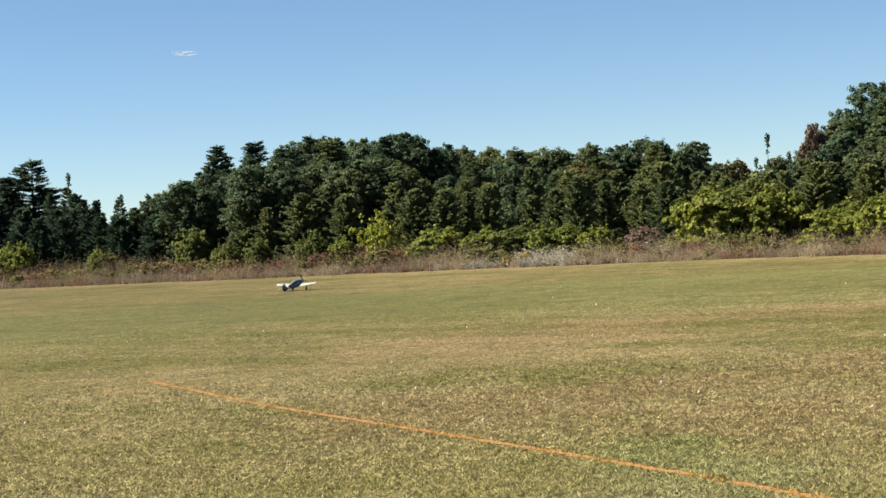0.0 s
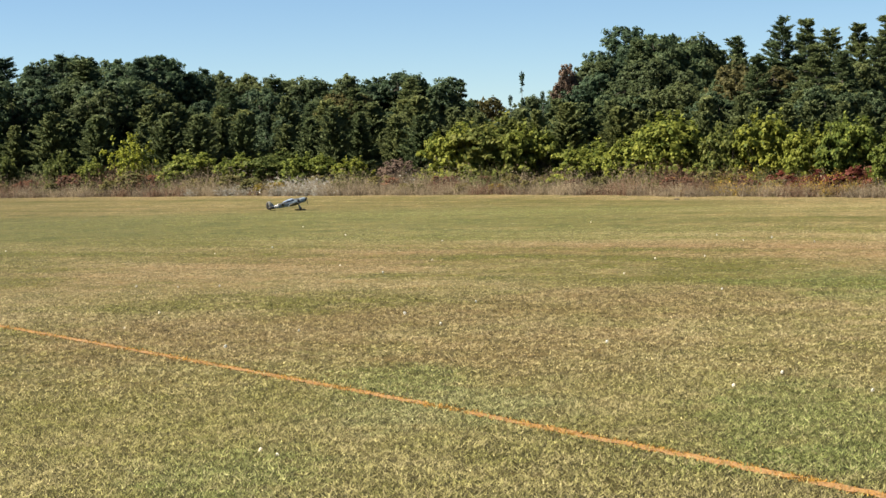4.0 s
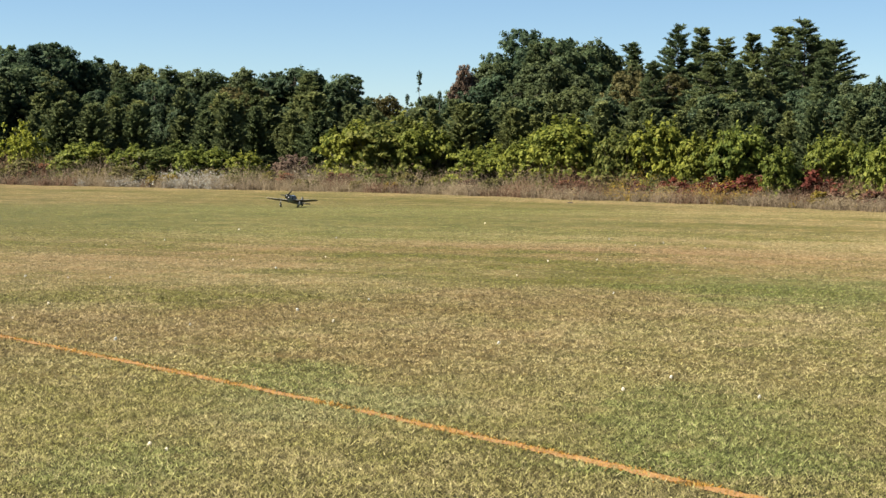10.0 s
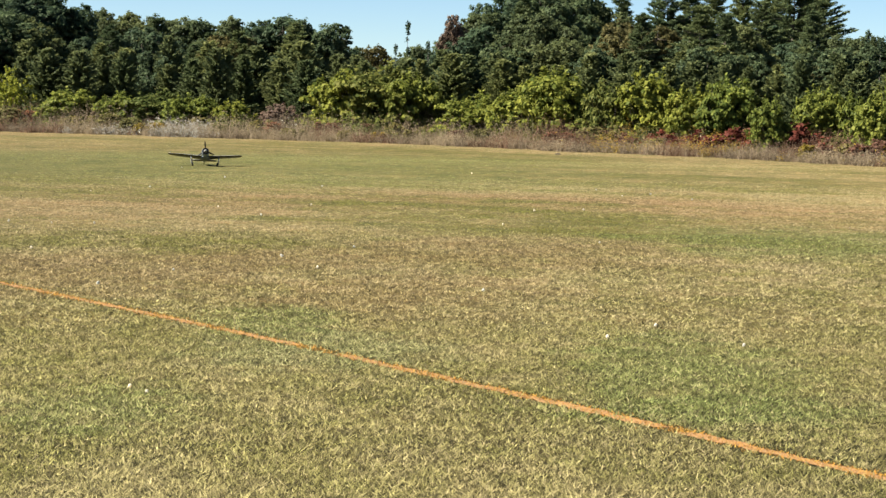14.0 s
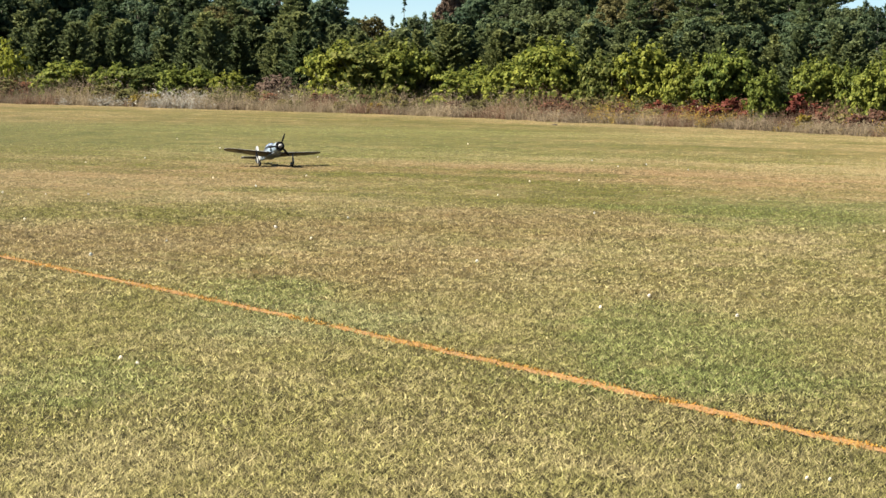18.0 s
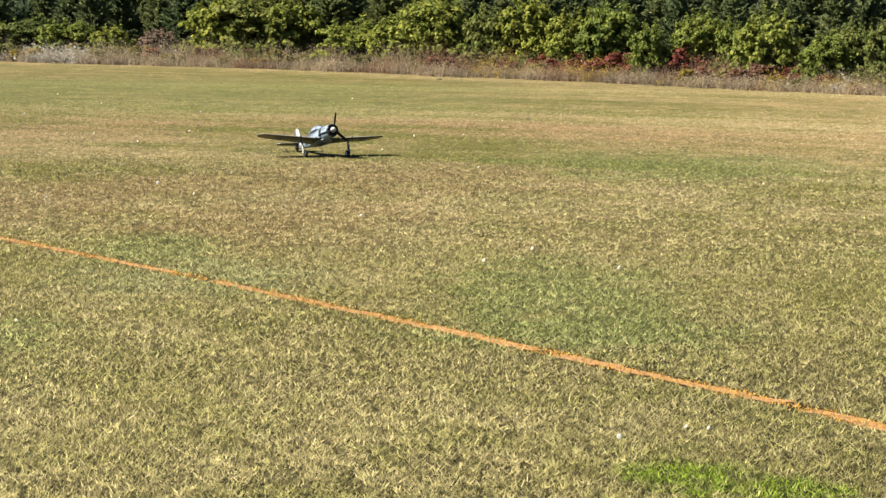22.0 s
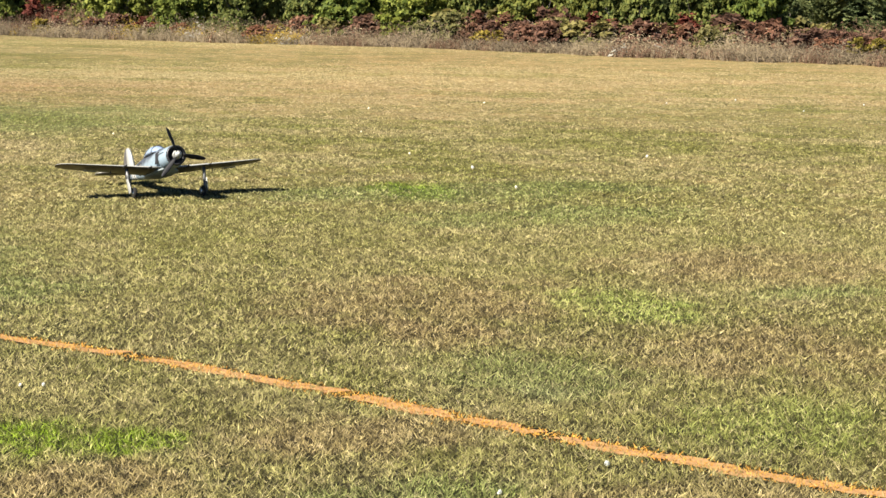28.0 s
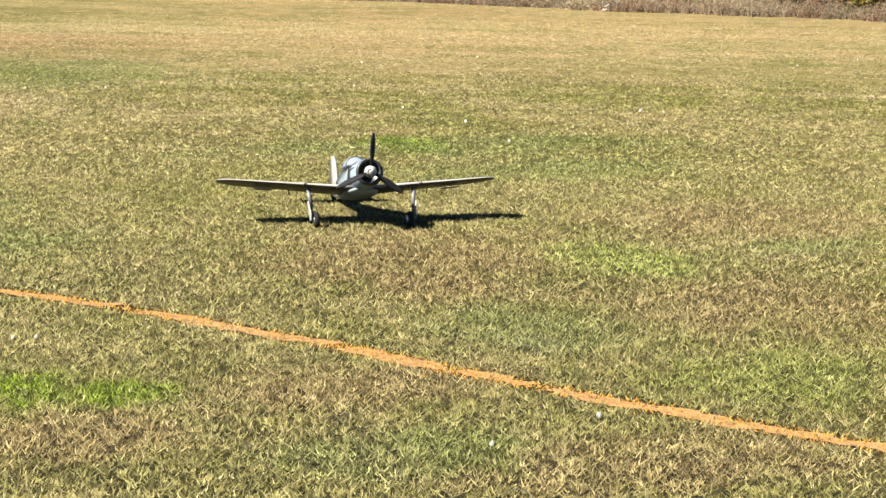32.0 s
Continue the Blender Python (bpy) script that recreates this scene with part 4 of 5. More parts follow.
def build_woods():
    rng = np.random.default_rng(77)
    # tall white pines
    for az, el, d in ((-23.6, 2.85, 118), (-24.4, 2.3, 116), (-17.9, 2.95, 114), (-16.7, 3.0, 112), (-15.8, 2.75, 108), (-5.2, 2.25, 100), (-4.2, 2.2, 96), (1.9, 2.6, 98), (3.0, 3.2, 98), (6.1, 3.25, 112), (7.5, 3.8, 104), (8.2, 3.7, 108), (8.9, 3.4, 112), (9.8, 3.5, 100), (11.35, 3.98, 98), (10.7, 3.72, 104), (11.9, 3.3, 106), (12.3, 3.35, 94), (5.3, 2.9, 108), (10.4, 3.1, 96), (6.7, 2.6, 80), (8.5, 2.9, 82), (9.3, 2.7, 78), (11.9, 2.8, 80), (-9.9, 2.0, 95), (-13.4, 2.3, 98), (17.5, 2.6, 90), (24.5, 2.4, 84), (29.5, 2.5, 80)):
        k = int(rng.integers(0, 3))
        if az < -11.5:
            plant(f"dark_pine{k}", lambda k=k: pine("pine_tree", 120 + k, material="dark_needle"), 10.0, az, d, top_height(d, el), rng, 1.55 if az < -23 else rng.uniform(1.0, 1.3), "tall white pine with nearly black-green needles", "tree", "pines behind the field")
            continue
        plant(f"pine{k}", lambda k=k: pine("pine_tree", 100 + k), 10.0, az, d, top_height(d, el), rng, rng.uniform(0.85, 1.15), "tall white pine with flat tiers of dark needles", "tree", "pines behind the field")
    for i in range(16):
        az = -18.0 + i * 0.95 + rng.uniform(-0.3, 0.3)
        d = float(edge_distance(az)) + rng.uniform(20, 34)
        el = float(np.interp(az, OUTLINE_AZ, OUTLINE_EL)) * rng.uniform(0.55, 1.0)
        k = int(rng.integers(0, 3))
        plant(f"pine{k}", None, 10.0, az, d, top_height(d, el), rng, rng.uniform(1.0, 1.4), "white pine among the darker trees", "tree", "pines behind the field")
    # broad-leaved trees of the wood's outline
    for az, el, d, kind in ((-15.0, 3.05, 110, "broad"), (-14.0, 2.85, 106, "broad"), (-12.7, 2.95, 104, "broad"), (-11.6, 2.9, 106, "broad"), (-10.4, 2.45, 118, "far"), (-9.3, 2.35, 130, "far"), (-8.1, 2.3, 132, "far"), (-7.0, 2.2, 130, "far"), (-5.9, 2.28, 112, "far"), (-4.7, 2.4, 100, "broad"), (-3.6, 2.28, 98, "broad"), (-2.6, 1.7, 128, "far"), (-1.7, 1.5, 132, "autumn"), (-0.2, 1.5, 120, "far"), (0.8, 2.35, 96, "rust"), (1.5, 2.4, 98, "far"), (2.2, 2.75, 102, "broad"), (3.2, 3.5, 104, "broad"), (4.1, 3.2, 102, "broad"), (4.8, 3.2, 106, "far"), (-6.3, 1.75, 92, "autumn"), (-8.9, 1.9, 96, "broad"), (-13.3, 2.35, 94, "broad"), (-16.5, 2.4, 92, "broad"), (-18.8, 1.9, 96, "broad"), (-19.6, 1.55, 100, "far"), (4.0, 2.5, 88, "far"), (6.4, 2.3, 86, "autumn"), (13.3, 1.95, 92, "far"), (14.1, 2.0, 94, "broad"), (14.8, 1.9, 92, "far"), (15.6, 2.0, 90, "broad"), (16.4, 2.1, 86, "broad"), (19.0, 2.3, 84, "far"), (20.8, 2.2, 80, "broad"), (22.6, 2.3, 80, "autumn"), (26.5, 2.2, 76, "far"), (28.4, 2.3, 74, "broad"), (31.5, 2.2, 72, "far"), (33.5, 2.3, 72, "broad"), (36.0, 2.3, 72, "far"), (38.5, 2.3, 72, "broad"), (-14.9, 2.25, 96, "far"), (-14.1, 1.95, 92, "far"), (-16.9, 1.95, 94, "far"), (-12.2, 2.1, 94, "far"), (-18.5, 1.95, 106, "broad"), (-18.0, 2.1, 104, "broad"), (-25.5, 2.1, 112, "far"), (-28, 2.0, 116, "broad"), (-31, 2.0, 120, "far")):
        k = int(rng.integers(0, 2))
        lab = {"broad": "broad-leaved tree with a dense dark green crown", "far": "broad-leaved tree with a dull green crown", "autumn": "broad-leaved tree turning yellow for autumn", "rust": "broad-leaved tree with thinning rusty leaves"}[kind]
        plant(f"{kind}{k}", lambda k=k, kind=kind: broadleaf("broadleaf_tree", 200 + k + 7 * len(kind), kind), 8.0, az, d, top_height(d, el + (0.15 if az > 0 else 0.06)), rng, 0.5 if kind == "rust" else rng.uniform(0.85, 1.15), lab, "tree", "wood behind the field")
    # the wood's body behind the outline
    az = -33.0
    while az < 42:
        top = float(np.interp(az, OUTLINE_AZ, OUTLINE_EL))
        for back, share in ((20, 0.55), (30, 0.76), (48, 0.90)):
            d = float(edge_distance(az)) + back
            kind = ("broad", "far", "broad", "broad", "autumn")[int(rng.choice(5, p=(0.36, 0.32, 0.2, 0.06, 0.06)))]
            k = int(rng.integers(0, 2))
            if 5.6 < az < 13:
                share *= 0.9
            a, dd = az + rng.uniform(-0.6, 0.6), d + rng.uniform(-4, 4)
            h = top_height(dd, top * share * rng.uniform(0.85, 1.05))
            kind = "broad" if az < -11.5 else kind
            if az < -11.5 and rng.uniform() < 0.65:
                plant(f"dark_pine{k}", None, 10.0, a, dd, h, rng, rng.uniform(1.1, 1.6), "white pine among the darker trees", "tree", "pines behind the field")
                continue
            if az > 13 and rng.uniform() < 0.5:
                plant(f"{'dark_' if back > 25 else ''}pine{k}", None, 10.0, a, dd, h * 1.1, rng, rng.uniform(0.95, 1.4), "white pine standing in the mixed wood", "tree", "pines behind the field")
                continue
            plant(f"{kind}{k}", lambda k=k, kind=kind: broadleaf("broadleaf_tree", 200 + k + 7 * len(kind), kind), 8.0, a, dd, h, rng, rng.uniform(0.9, 1.3), "broad-leaved tree filling the dark wood", "tree", "wood behind the field")
        az += rng.uniform(1.3, 1.9)
    # low evergreens in front of the wood
    az = -32.0
    while az < 42:
        for row in range(2):
            d = float(edge_distance(az)) + 11 + 6 * row + rng.uniform(-3, 3)
            el = rng.uniform(0.75, 1.35) + 0.35 * row
            if -22.3 < az < -18:
                el = min(el, 0.95)
            k = int(rng.integers(0, 3))
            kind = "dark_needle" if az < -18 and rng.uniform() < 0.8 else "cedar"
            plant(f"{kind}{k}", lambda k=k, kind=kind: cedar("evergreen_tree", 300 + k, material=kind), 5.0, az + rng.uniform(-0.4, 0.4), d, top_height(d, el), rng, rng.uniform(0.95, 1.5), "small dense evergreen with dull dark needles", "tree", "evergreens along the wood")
        az += rng.uniform(0.75, 1.05)
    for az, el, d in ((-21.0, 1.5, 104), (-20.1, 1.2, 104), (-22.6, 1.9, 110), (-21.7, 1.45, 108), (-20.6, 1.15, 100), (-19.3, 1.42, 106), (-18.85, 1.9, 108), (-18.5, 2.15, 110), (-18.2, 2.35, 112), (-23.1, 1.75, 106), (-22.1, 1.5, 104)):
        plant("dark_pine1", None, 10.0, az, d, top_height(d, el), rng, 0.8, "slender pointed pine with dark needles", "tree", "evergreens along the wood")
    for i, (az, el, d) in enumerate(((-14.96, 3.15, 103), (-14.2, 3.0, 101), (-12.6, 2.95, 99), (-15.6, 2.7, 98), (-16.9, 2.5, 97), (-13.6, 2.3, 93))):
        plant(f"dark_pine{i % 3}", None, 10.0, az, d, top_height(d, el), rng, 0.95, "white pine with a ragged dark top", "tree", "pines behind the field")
    for az, el, d in ((-0.64, 2.34, 84), (-22.52, 2.38, 108), (-1.02, 1.6, 88), (0.0, 1.72, 88), (-20.95, 1.63, 100), (-20.13, 1.6, 100), (-19.62, 1.66, 102), (13.6, 2.25, 84), (14.0, 2.0, 84)):
        plant("spire", lambda: dead_spire("dead_tree", 401), 7.0, az, d, top_height(d, el), rng, 0.7, "thin bare conifer with broken twigs", "dead tree", "")


build_woods()


def build_bushes():
    rng = np.random.default_rng(91)
    spec = ((-13.0, 0.60, 1.35, "yellow", 6), (-11.2, -0.08, 1.7, "bush", 5), (-9.6, -0.18, 1.5, "bush", 5), (-8.4, -0.08, 1.8, "bush", 5), (-7.2, -0.2, 1.6, "bush", 5), (-6.0, -0.36, 1.3, "bush", 5), (-4.9, -0.42, 1.3, "dry", 6), (-2.7, 0.55, 2.2, "bush", 6), (-1.4, 0.82, 2.6, "bush", 6.5), (-0.4, 0.5, 1.8, "bush", 7), (1.4, 0.0, 1.8, "bush", 5), (2.6, 0.1, 1.6, "bush", 5), (3.9, 0.72, 2.6, "bush", 6.5), (5.8, 0.38, 1.7, "bush", 6), (7.1, 0.7, 2.0, "bush", 6.5), (8.2, 0.3, 1.6, "bush", 6), (9.5, 0.55, 1.9, "bush", 6.5), (10.75, -0.05, 1.3, "bush", 2.8), (12.3, 0.3, 1.8, "bush", 5.5), (13.4, 0.1, 1.3, "bush", 6), (14.2, 0.42, 1.9, "bush", 5), (16.0, -0.25, 1.6, "bush", 4), (17.2, 0.1, 1.5, "bush", 6), (18.5, 0.15, 1.9, "bush", 5), (20.3, 0.1, 1.6, "bush", 6), (21.6, -0.1, 2.2, "bush", 5), (23.6, -0.15, 2.0, "bush", 5), (25.4, 0.1, 1.7, "bush", 6), (27.2, 0.0, 2.2, "bush", 5.5), (29.0, -0.1, 1.6, "bush", 5.5), (30.2, 0.2, 1.9, "bush", 4), (32.4, 0.1, 2.0, "bush", 5), (34.5, 0.1, 2.0, "bush", 5), (-24.3, 0.2, 1.1, "bush", 6), (-19.1, 0.33, 1.25, "bush", 6), (-17.0, -0.08, 0.95, "bush", 5), (-15.2, 0.0, 1.0, "bush", 6), (-14.2, -0.2, 0.9, "bush", 5), (-17.9, -0.15, 0.9, "bush", 5), (-26.5, 0.1, 1.4, "bush", 6), (-21.6, -0.1, 0.8, "bush", 5))
    for az, el, wide, kind, back in spec:
        d = float(edge_distance(az)) + back
        h = top_height(d, el)
        half = d * radians(wide) / 2
        if kind == "bush" and rng.uniform() < (0.7 if az > 14 or az < -8 else 0.2):
            kind = "dull_bush"
        k = int(rng.integers(0, 4)) if kind == "bush" else int(rng.integers(0, 2)) if kind == "dull_bush" else 0
        lab = {"bush": "rounded leafy bush, bright green in the weeds", "dull_bush": "leafy bush, dull green, behind the weeds", "yellow": "loose bush with yellow autumn leaves", "dry": "dried brown shrub among the tall weeds"}[kind]
        plant(f"{kind}{k}", lambda k=k, kind=kind: bush("bush", 500 + k, kind) if kind != "yellow" else bush("bush", 540, kind, 2.2, 1.6, 150, 12), 2.2, az, d, h, rng, half / 1.6 / (h / 2.2) * 1.3, lab, "bush", "bushes along the field")
    # red sumac
    for az, back, h in ((7.2, 3.2, 0.75), (8.5, 3.2, 0.8), (9.3, 3.4, 0.85), (9.9, 3.4, 0.9), (11.55, 3.6, 1.1), (12.0, 3.8, 0.95), (6.4, 3.0, 0.6), (7.8, 3.0, 0.65), (8.9, 2.8, 0.6), (10.3, 3.0, 0.75), (12.5, 3.4, 0.7), (15.0, 3.2, 0.6), (29.4, 3.4, 0.9), (32.2, 3.4, 0.9), (-9.9, 4.6, 0.9)):
        plant("sumac", lambda: bush("sumac_bush", 555, "red", 1.1, 0.8, 110, 12, 0.08), 1.1, az, float(edge_distance(az)) + back, h, rng, 1.25, "low sumac bush with deep red leaves", "bush", "sumac along the field")


build_bushes()


def build_weed_clumps():
    """Leafy clumps that stand out of the tall weeds: rust-red, olive and goldenrod."""
    rng = np.random.default_rng(33)
    labels = {"rust_weed": "low clump of rust-red leafy weeds", "olive_weed": "low clump of olive-green leafy weeds", "gold_weed": "clump of goldenrod with yellow heads"}
    az = -26.0
    while az < 41:
        if az > 22:
            share = (0.54, 0.42, 0.04)
        elif az > 5:
            share = (0.40, 0.40, 0.20)
        elif az > -10:
            share = (0.20, 0.70, 0.10)
        else:
            share = (0.22, 0.77, 0.01)
        kind = ("rust_weed", "olive_weed", "gold_weed")[int(rng.choice(3, p=share))]
        k = int(rng.integers(0, 2))
        back = rng.uniform(0.8, 2.4) if kind == "gold_weed" else rng.uniform(1.0, 5.0)
        h = (0.42 + 0.10 * back) * rng.uniform(0.75, 1.1) * (1.1 if az > 22 or az < -8 else 0.9)
        plant(f"{kind}{k}", lambda k=k, kind=kind: bush("weed_clump", 570 + k, kind, 0.8, 0.75, 120, 9, 0.062), 0.8, az, float(edge_distance(az)) + back, h, rng, rng.uniform(0.9, 1.5), labels[kind], "weed", "leafy clumps in the weeds")
        az += rng.uniform(0.25, 0.75) * (0.9 if az > 26 else 1.25)


build_weed_clumps()


# ---- small things on the grass ----
def dandelion(name):
    thing = empty(name)
    bm = bmesh.new()
    tube(bm, (0, 0, -0.01), (0.004, 0.003, 0.014), 0.0022, 0.0018, 6)
    part("stem", bm, "stem", thing)
    bm = bmesh.new()
    bmesh.ops.create_icosphere(bm, subdivisions=2, radius=0.013, matrix=Matrix.Translation((0.004, 0.003, 0.018)))
    rng = random.Random(4)
    for v in bm.verts:
        v.co += Vector([rng.uniform(-0.005, 0.005) for _ in range(3)])
    part("seed_head", bm, "seed", thing, smooth=False)
    return thing


def build_flowers():
    rng = random.Random(6)
    spots = ((-4.95, 21.35), (-4.42, 21.22), (-3.93, 21.27), (-3.91, 17.78), (-3.92, 16.33), (-2.68, 14.61), (-2.24, 15.84), (-5.02, 37.06), (-3.71, 33.14), (-4.52, 29.5), (-2.86, 24.61), (-1.64, 25.47), (-2.13, 23.12), (-5.21, 27.99), (-0.77, 18.48), (-1.01, 16.23), (-1.78, 30.59), (2.87, 30.8), (3.13, 29.03), (3.65, 29.65), (4.14, 28.28), (1.46, 24.82), (2.18, 25.25), (0.91, 22.09), (1.86, 19.58), (1.57, 12.45), (1.17, 11.8), (2.02, 11.51), (0.43, 14.51), (0.9, 36.53), (4.55, 17.8), (8.44, 20.65), (7.08, 17.47), (10.32, 21.31), (6.64, 15.14), (6.66, 13.83), (6.37, 12.43), (8.64, 14.3), (12.73, 20.74), (14.03, 21.07), (13.75, 19.09), (15.25, 19.84), (1.58, 6.89), (3.05, 5.08), (2.58, 4.91), (1.2, 6.73), (-1.6, 9.5), (-1.48, 9.37), (1.49, 6.91), (-1.41, 17.31), (-9.09, 29.84), (-7.28, 15.88), (-11.03, 28.45))
    first = None
    for x, y in spots:
        s = rng.uniform(0.75, 1.1) * (0.68 if y < 7.5 else 0.85 if y < 12 else 0.95)
        m = pose(x, y, float(ground_z(x, y)), rng.uniform(-8, 8), rng.uniform(-8, 8), rng.uniform(0, 360)) @ Matrix.Scale(s, 4)
        if first is None:
            first = dandelion("dandelion")
            first.matrix_basis = m
            tagged(first, "white dandelion seed head in the mown grass", "flower", "dandelions on the field")
        else:
            copy_thing(first, Matrix.Identity(4)).matrix_basis = m
    bm = bmesh.new()
    bmesh.ops.create_icosphere(bm, subdivisions=3, radius=0.08, matrix=Matrix.Diagonal((1.6, 1.0, 0.7, 1)))
    for v in bm.verts:
        v.co *= 0.8 + 0.4 * noise.noise(v.co * 9)
        v.co.z = max(v.co.z, -0.02)
    clod = part("earth_clod", bm, "stone")
    clod.matrix_basis = Matrix.Translation(at_angle(4.15, 57.8))
    tagged(clod, "dark lump of earth at the mown edge", "clod")


build_flowers()


def build_cloud():
    rng = random.Random(3)
    bm = bmesh.new()
    for i in range(7):
        u = i / 3 - 1
        bmesh.ops.create_icosphere(bm, subdivisions=2, radius=1.0, matrix=Matrix.Translation((u * 6.5, rng.gauss(0, 2), rng.gauss(0, 0.35) - 0.25 * u)) @ Matrix.Diagonal((rng.uniform(2.5, 5), 1.0, rng.uniform(1.0, 2.4), 1)))
    cloud = part("cloud", bm, "cloud")
    p = at_angle(-18.68, 1500)
    cloud.matrix_basis = Matrix.Translation((p.x, p.y, 1.6 + 1500 * math.tan(radians(5.84)))) @ Matrix.Rotation(radians(18.7), 4, "Z")
    tagged(cloud, "small thin white cloud in the blue sky", "cloud")


build_cloud()


# ---- the model aeroplane ----
# built level in metres of the full-size machine (x to its right, y forward, z up, spinner tip at y = 0), then scaled and set on its wheels
SCALE = 1.55 / 10.5
PITCH = 14.0
WHEEL_Y, WHEEL_Z, WHEEL_X, WHEEL_R = -2.15, -1.58, 1.86, 0.29
STAND = Matrix.Rotation(radians(PITCH), 4, "X") @ Matrix.Scale(SCALE, 4) @ Matrix.Translation((0, -WHEEL_Y, -WHEEL_Z))
STAND = Matrix.Translation((0, 0, WHEEL_R * SCALE)) @ STAND


def stand(bm):
    bm.transform(STAND)
    return bm


FUSELAGE = ((-0.62, 0.456, 0.456, -0.456), (-0.7, 0.498, 0.498, -0.498), (-0.95, 0.517, 0.524, -0.524), (-1.35, 0.524, 0.54, -0.54), (-1.8, 0.509, 0.547, -0.547), (-2.4, 0.488, 0.625, -0.616), (-3.1, 0.448, 0.629, -0.64), (-4.0, 0.416, 0.621, -0.608), (-5.0, 0.387, 0.61, -0.568), (-6.1, 0.292, 0.501, -0.43), (-6.45, 0.262, 0.464, -0.387), (-6.75, 0.237, 0.432, -0.344), (-7.4, 0.181, 0.364, -0.258), (-8.2, 0.103, 0.282, -0.146), (-8.6, 0.052, 0.218, -0.077))


def section(y, w, top, low, n=24, grow=1.0):
    mid, h = (top + low) / 2, (top - low) / 2
    return [Vector((math.sin(2 * math.pi * i / n) * w * grow, y, mid + math.cos(2 * math.pi * i / n) * h * grow)) for i in range(n)]


def body_at(y):
    ys = [s[0] for s in FUSELAGE][::-1]
    return [float(np.interp(y, ys, [s[k] for s in FUSELAGE][::-1])) for k in (1, 2, 3)]


def hull(y0, y1, steps, grow=1.0, ends=(False, False)):
    bm = bmesh.new()
    rings = []
    for i in range(steps + 1):
        y = y0 + (y1 - y0) * i / steps
        rings.append(section(y, *body_at(y), grow=grow))
    loft(bm, rings, *ends)
    return bm


def wing_ring(x, le, te, z, thick, n=9):
    """An aerofoil section at the spanwise place x."""
    pts, chord = [], le - te
    for i in range(n + 1):
        u = (1 - math.cos(math.pi * i / n)) / 2
        t = thick * 2.6 * (0.2969 * math.sqrt(u) - 0.126 * u - 0.3516 * u * u + 0.2843 * u ** 3 - 0.1015 * u ** 4) * 2
        pts.append((u, t * chord))
    sink = math.tan(radians(2.0)) * chord
    upper = [Vector((x, le - u * chord, z + t * 1.1 - sink * (u - 0.4))) for u, t in pts]
    lower = [Vector((x, le - u * chord, z - t * 0.9 - sink * (u - 0.4))) for u, t in pts[-2:0:-1]]
    return upper + lower


def wing_z(x):
    return -0.47 + abs(x) * math.tan(radians(5.0))


def wing_le(x):
    x = abs(x)
    le = -1.95 - 0.11 * x
    return le - (0 if x < 4.75 else 1.1 * (1 - math.sqrt(max(0.0, 1 - ((x - 4.75) / 0.52) ** 2))) * 0.45)


def wing_te(x):
    x = abs(x)
    te = -4.25 + 0.095 * x
    return te + (0 if x < 4.75 else 1.1 * (1 - math.sqrt(max(0.0, 1 - ((x - 4.75) / 0.52) ** 2))) * 0.62)


def wing_half(side):
    bm = bmesh.new()
    rings = []
    for x in (0.35, 0.9, 1.8, 2.8, 3.8, 4.5, 4.75, 4.95, 5.1, 5.2, 5.25):
        rings.append(wing_ring(side * x, wing_le(x), wing_te(x), wing_z(x), 0.112 - 0.007 * x))
    loft(bm, rings)
    return bm


def slab(points, thick):
    """A thin solid panel with a soft edge through points in one plane."""
    bm = bmesh.new()
    nrm = (points[1] - points[0]).cross(points[2] - points[0]).normalized()
    c = sum(points, Vector()) / len(points)
    rings = [[c + (p - c) * k + nrm * s * thick for p in points] for k, s in ((0.93, -0.5), (1.0, -0.2), (1.0, 0.2), (0.93, 0.5))]
    loft(bm, rings)
    return bm


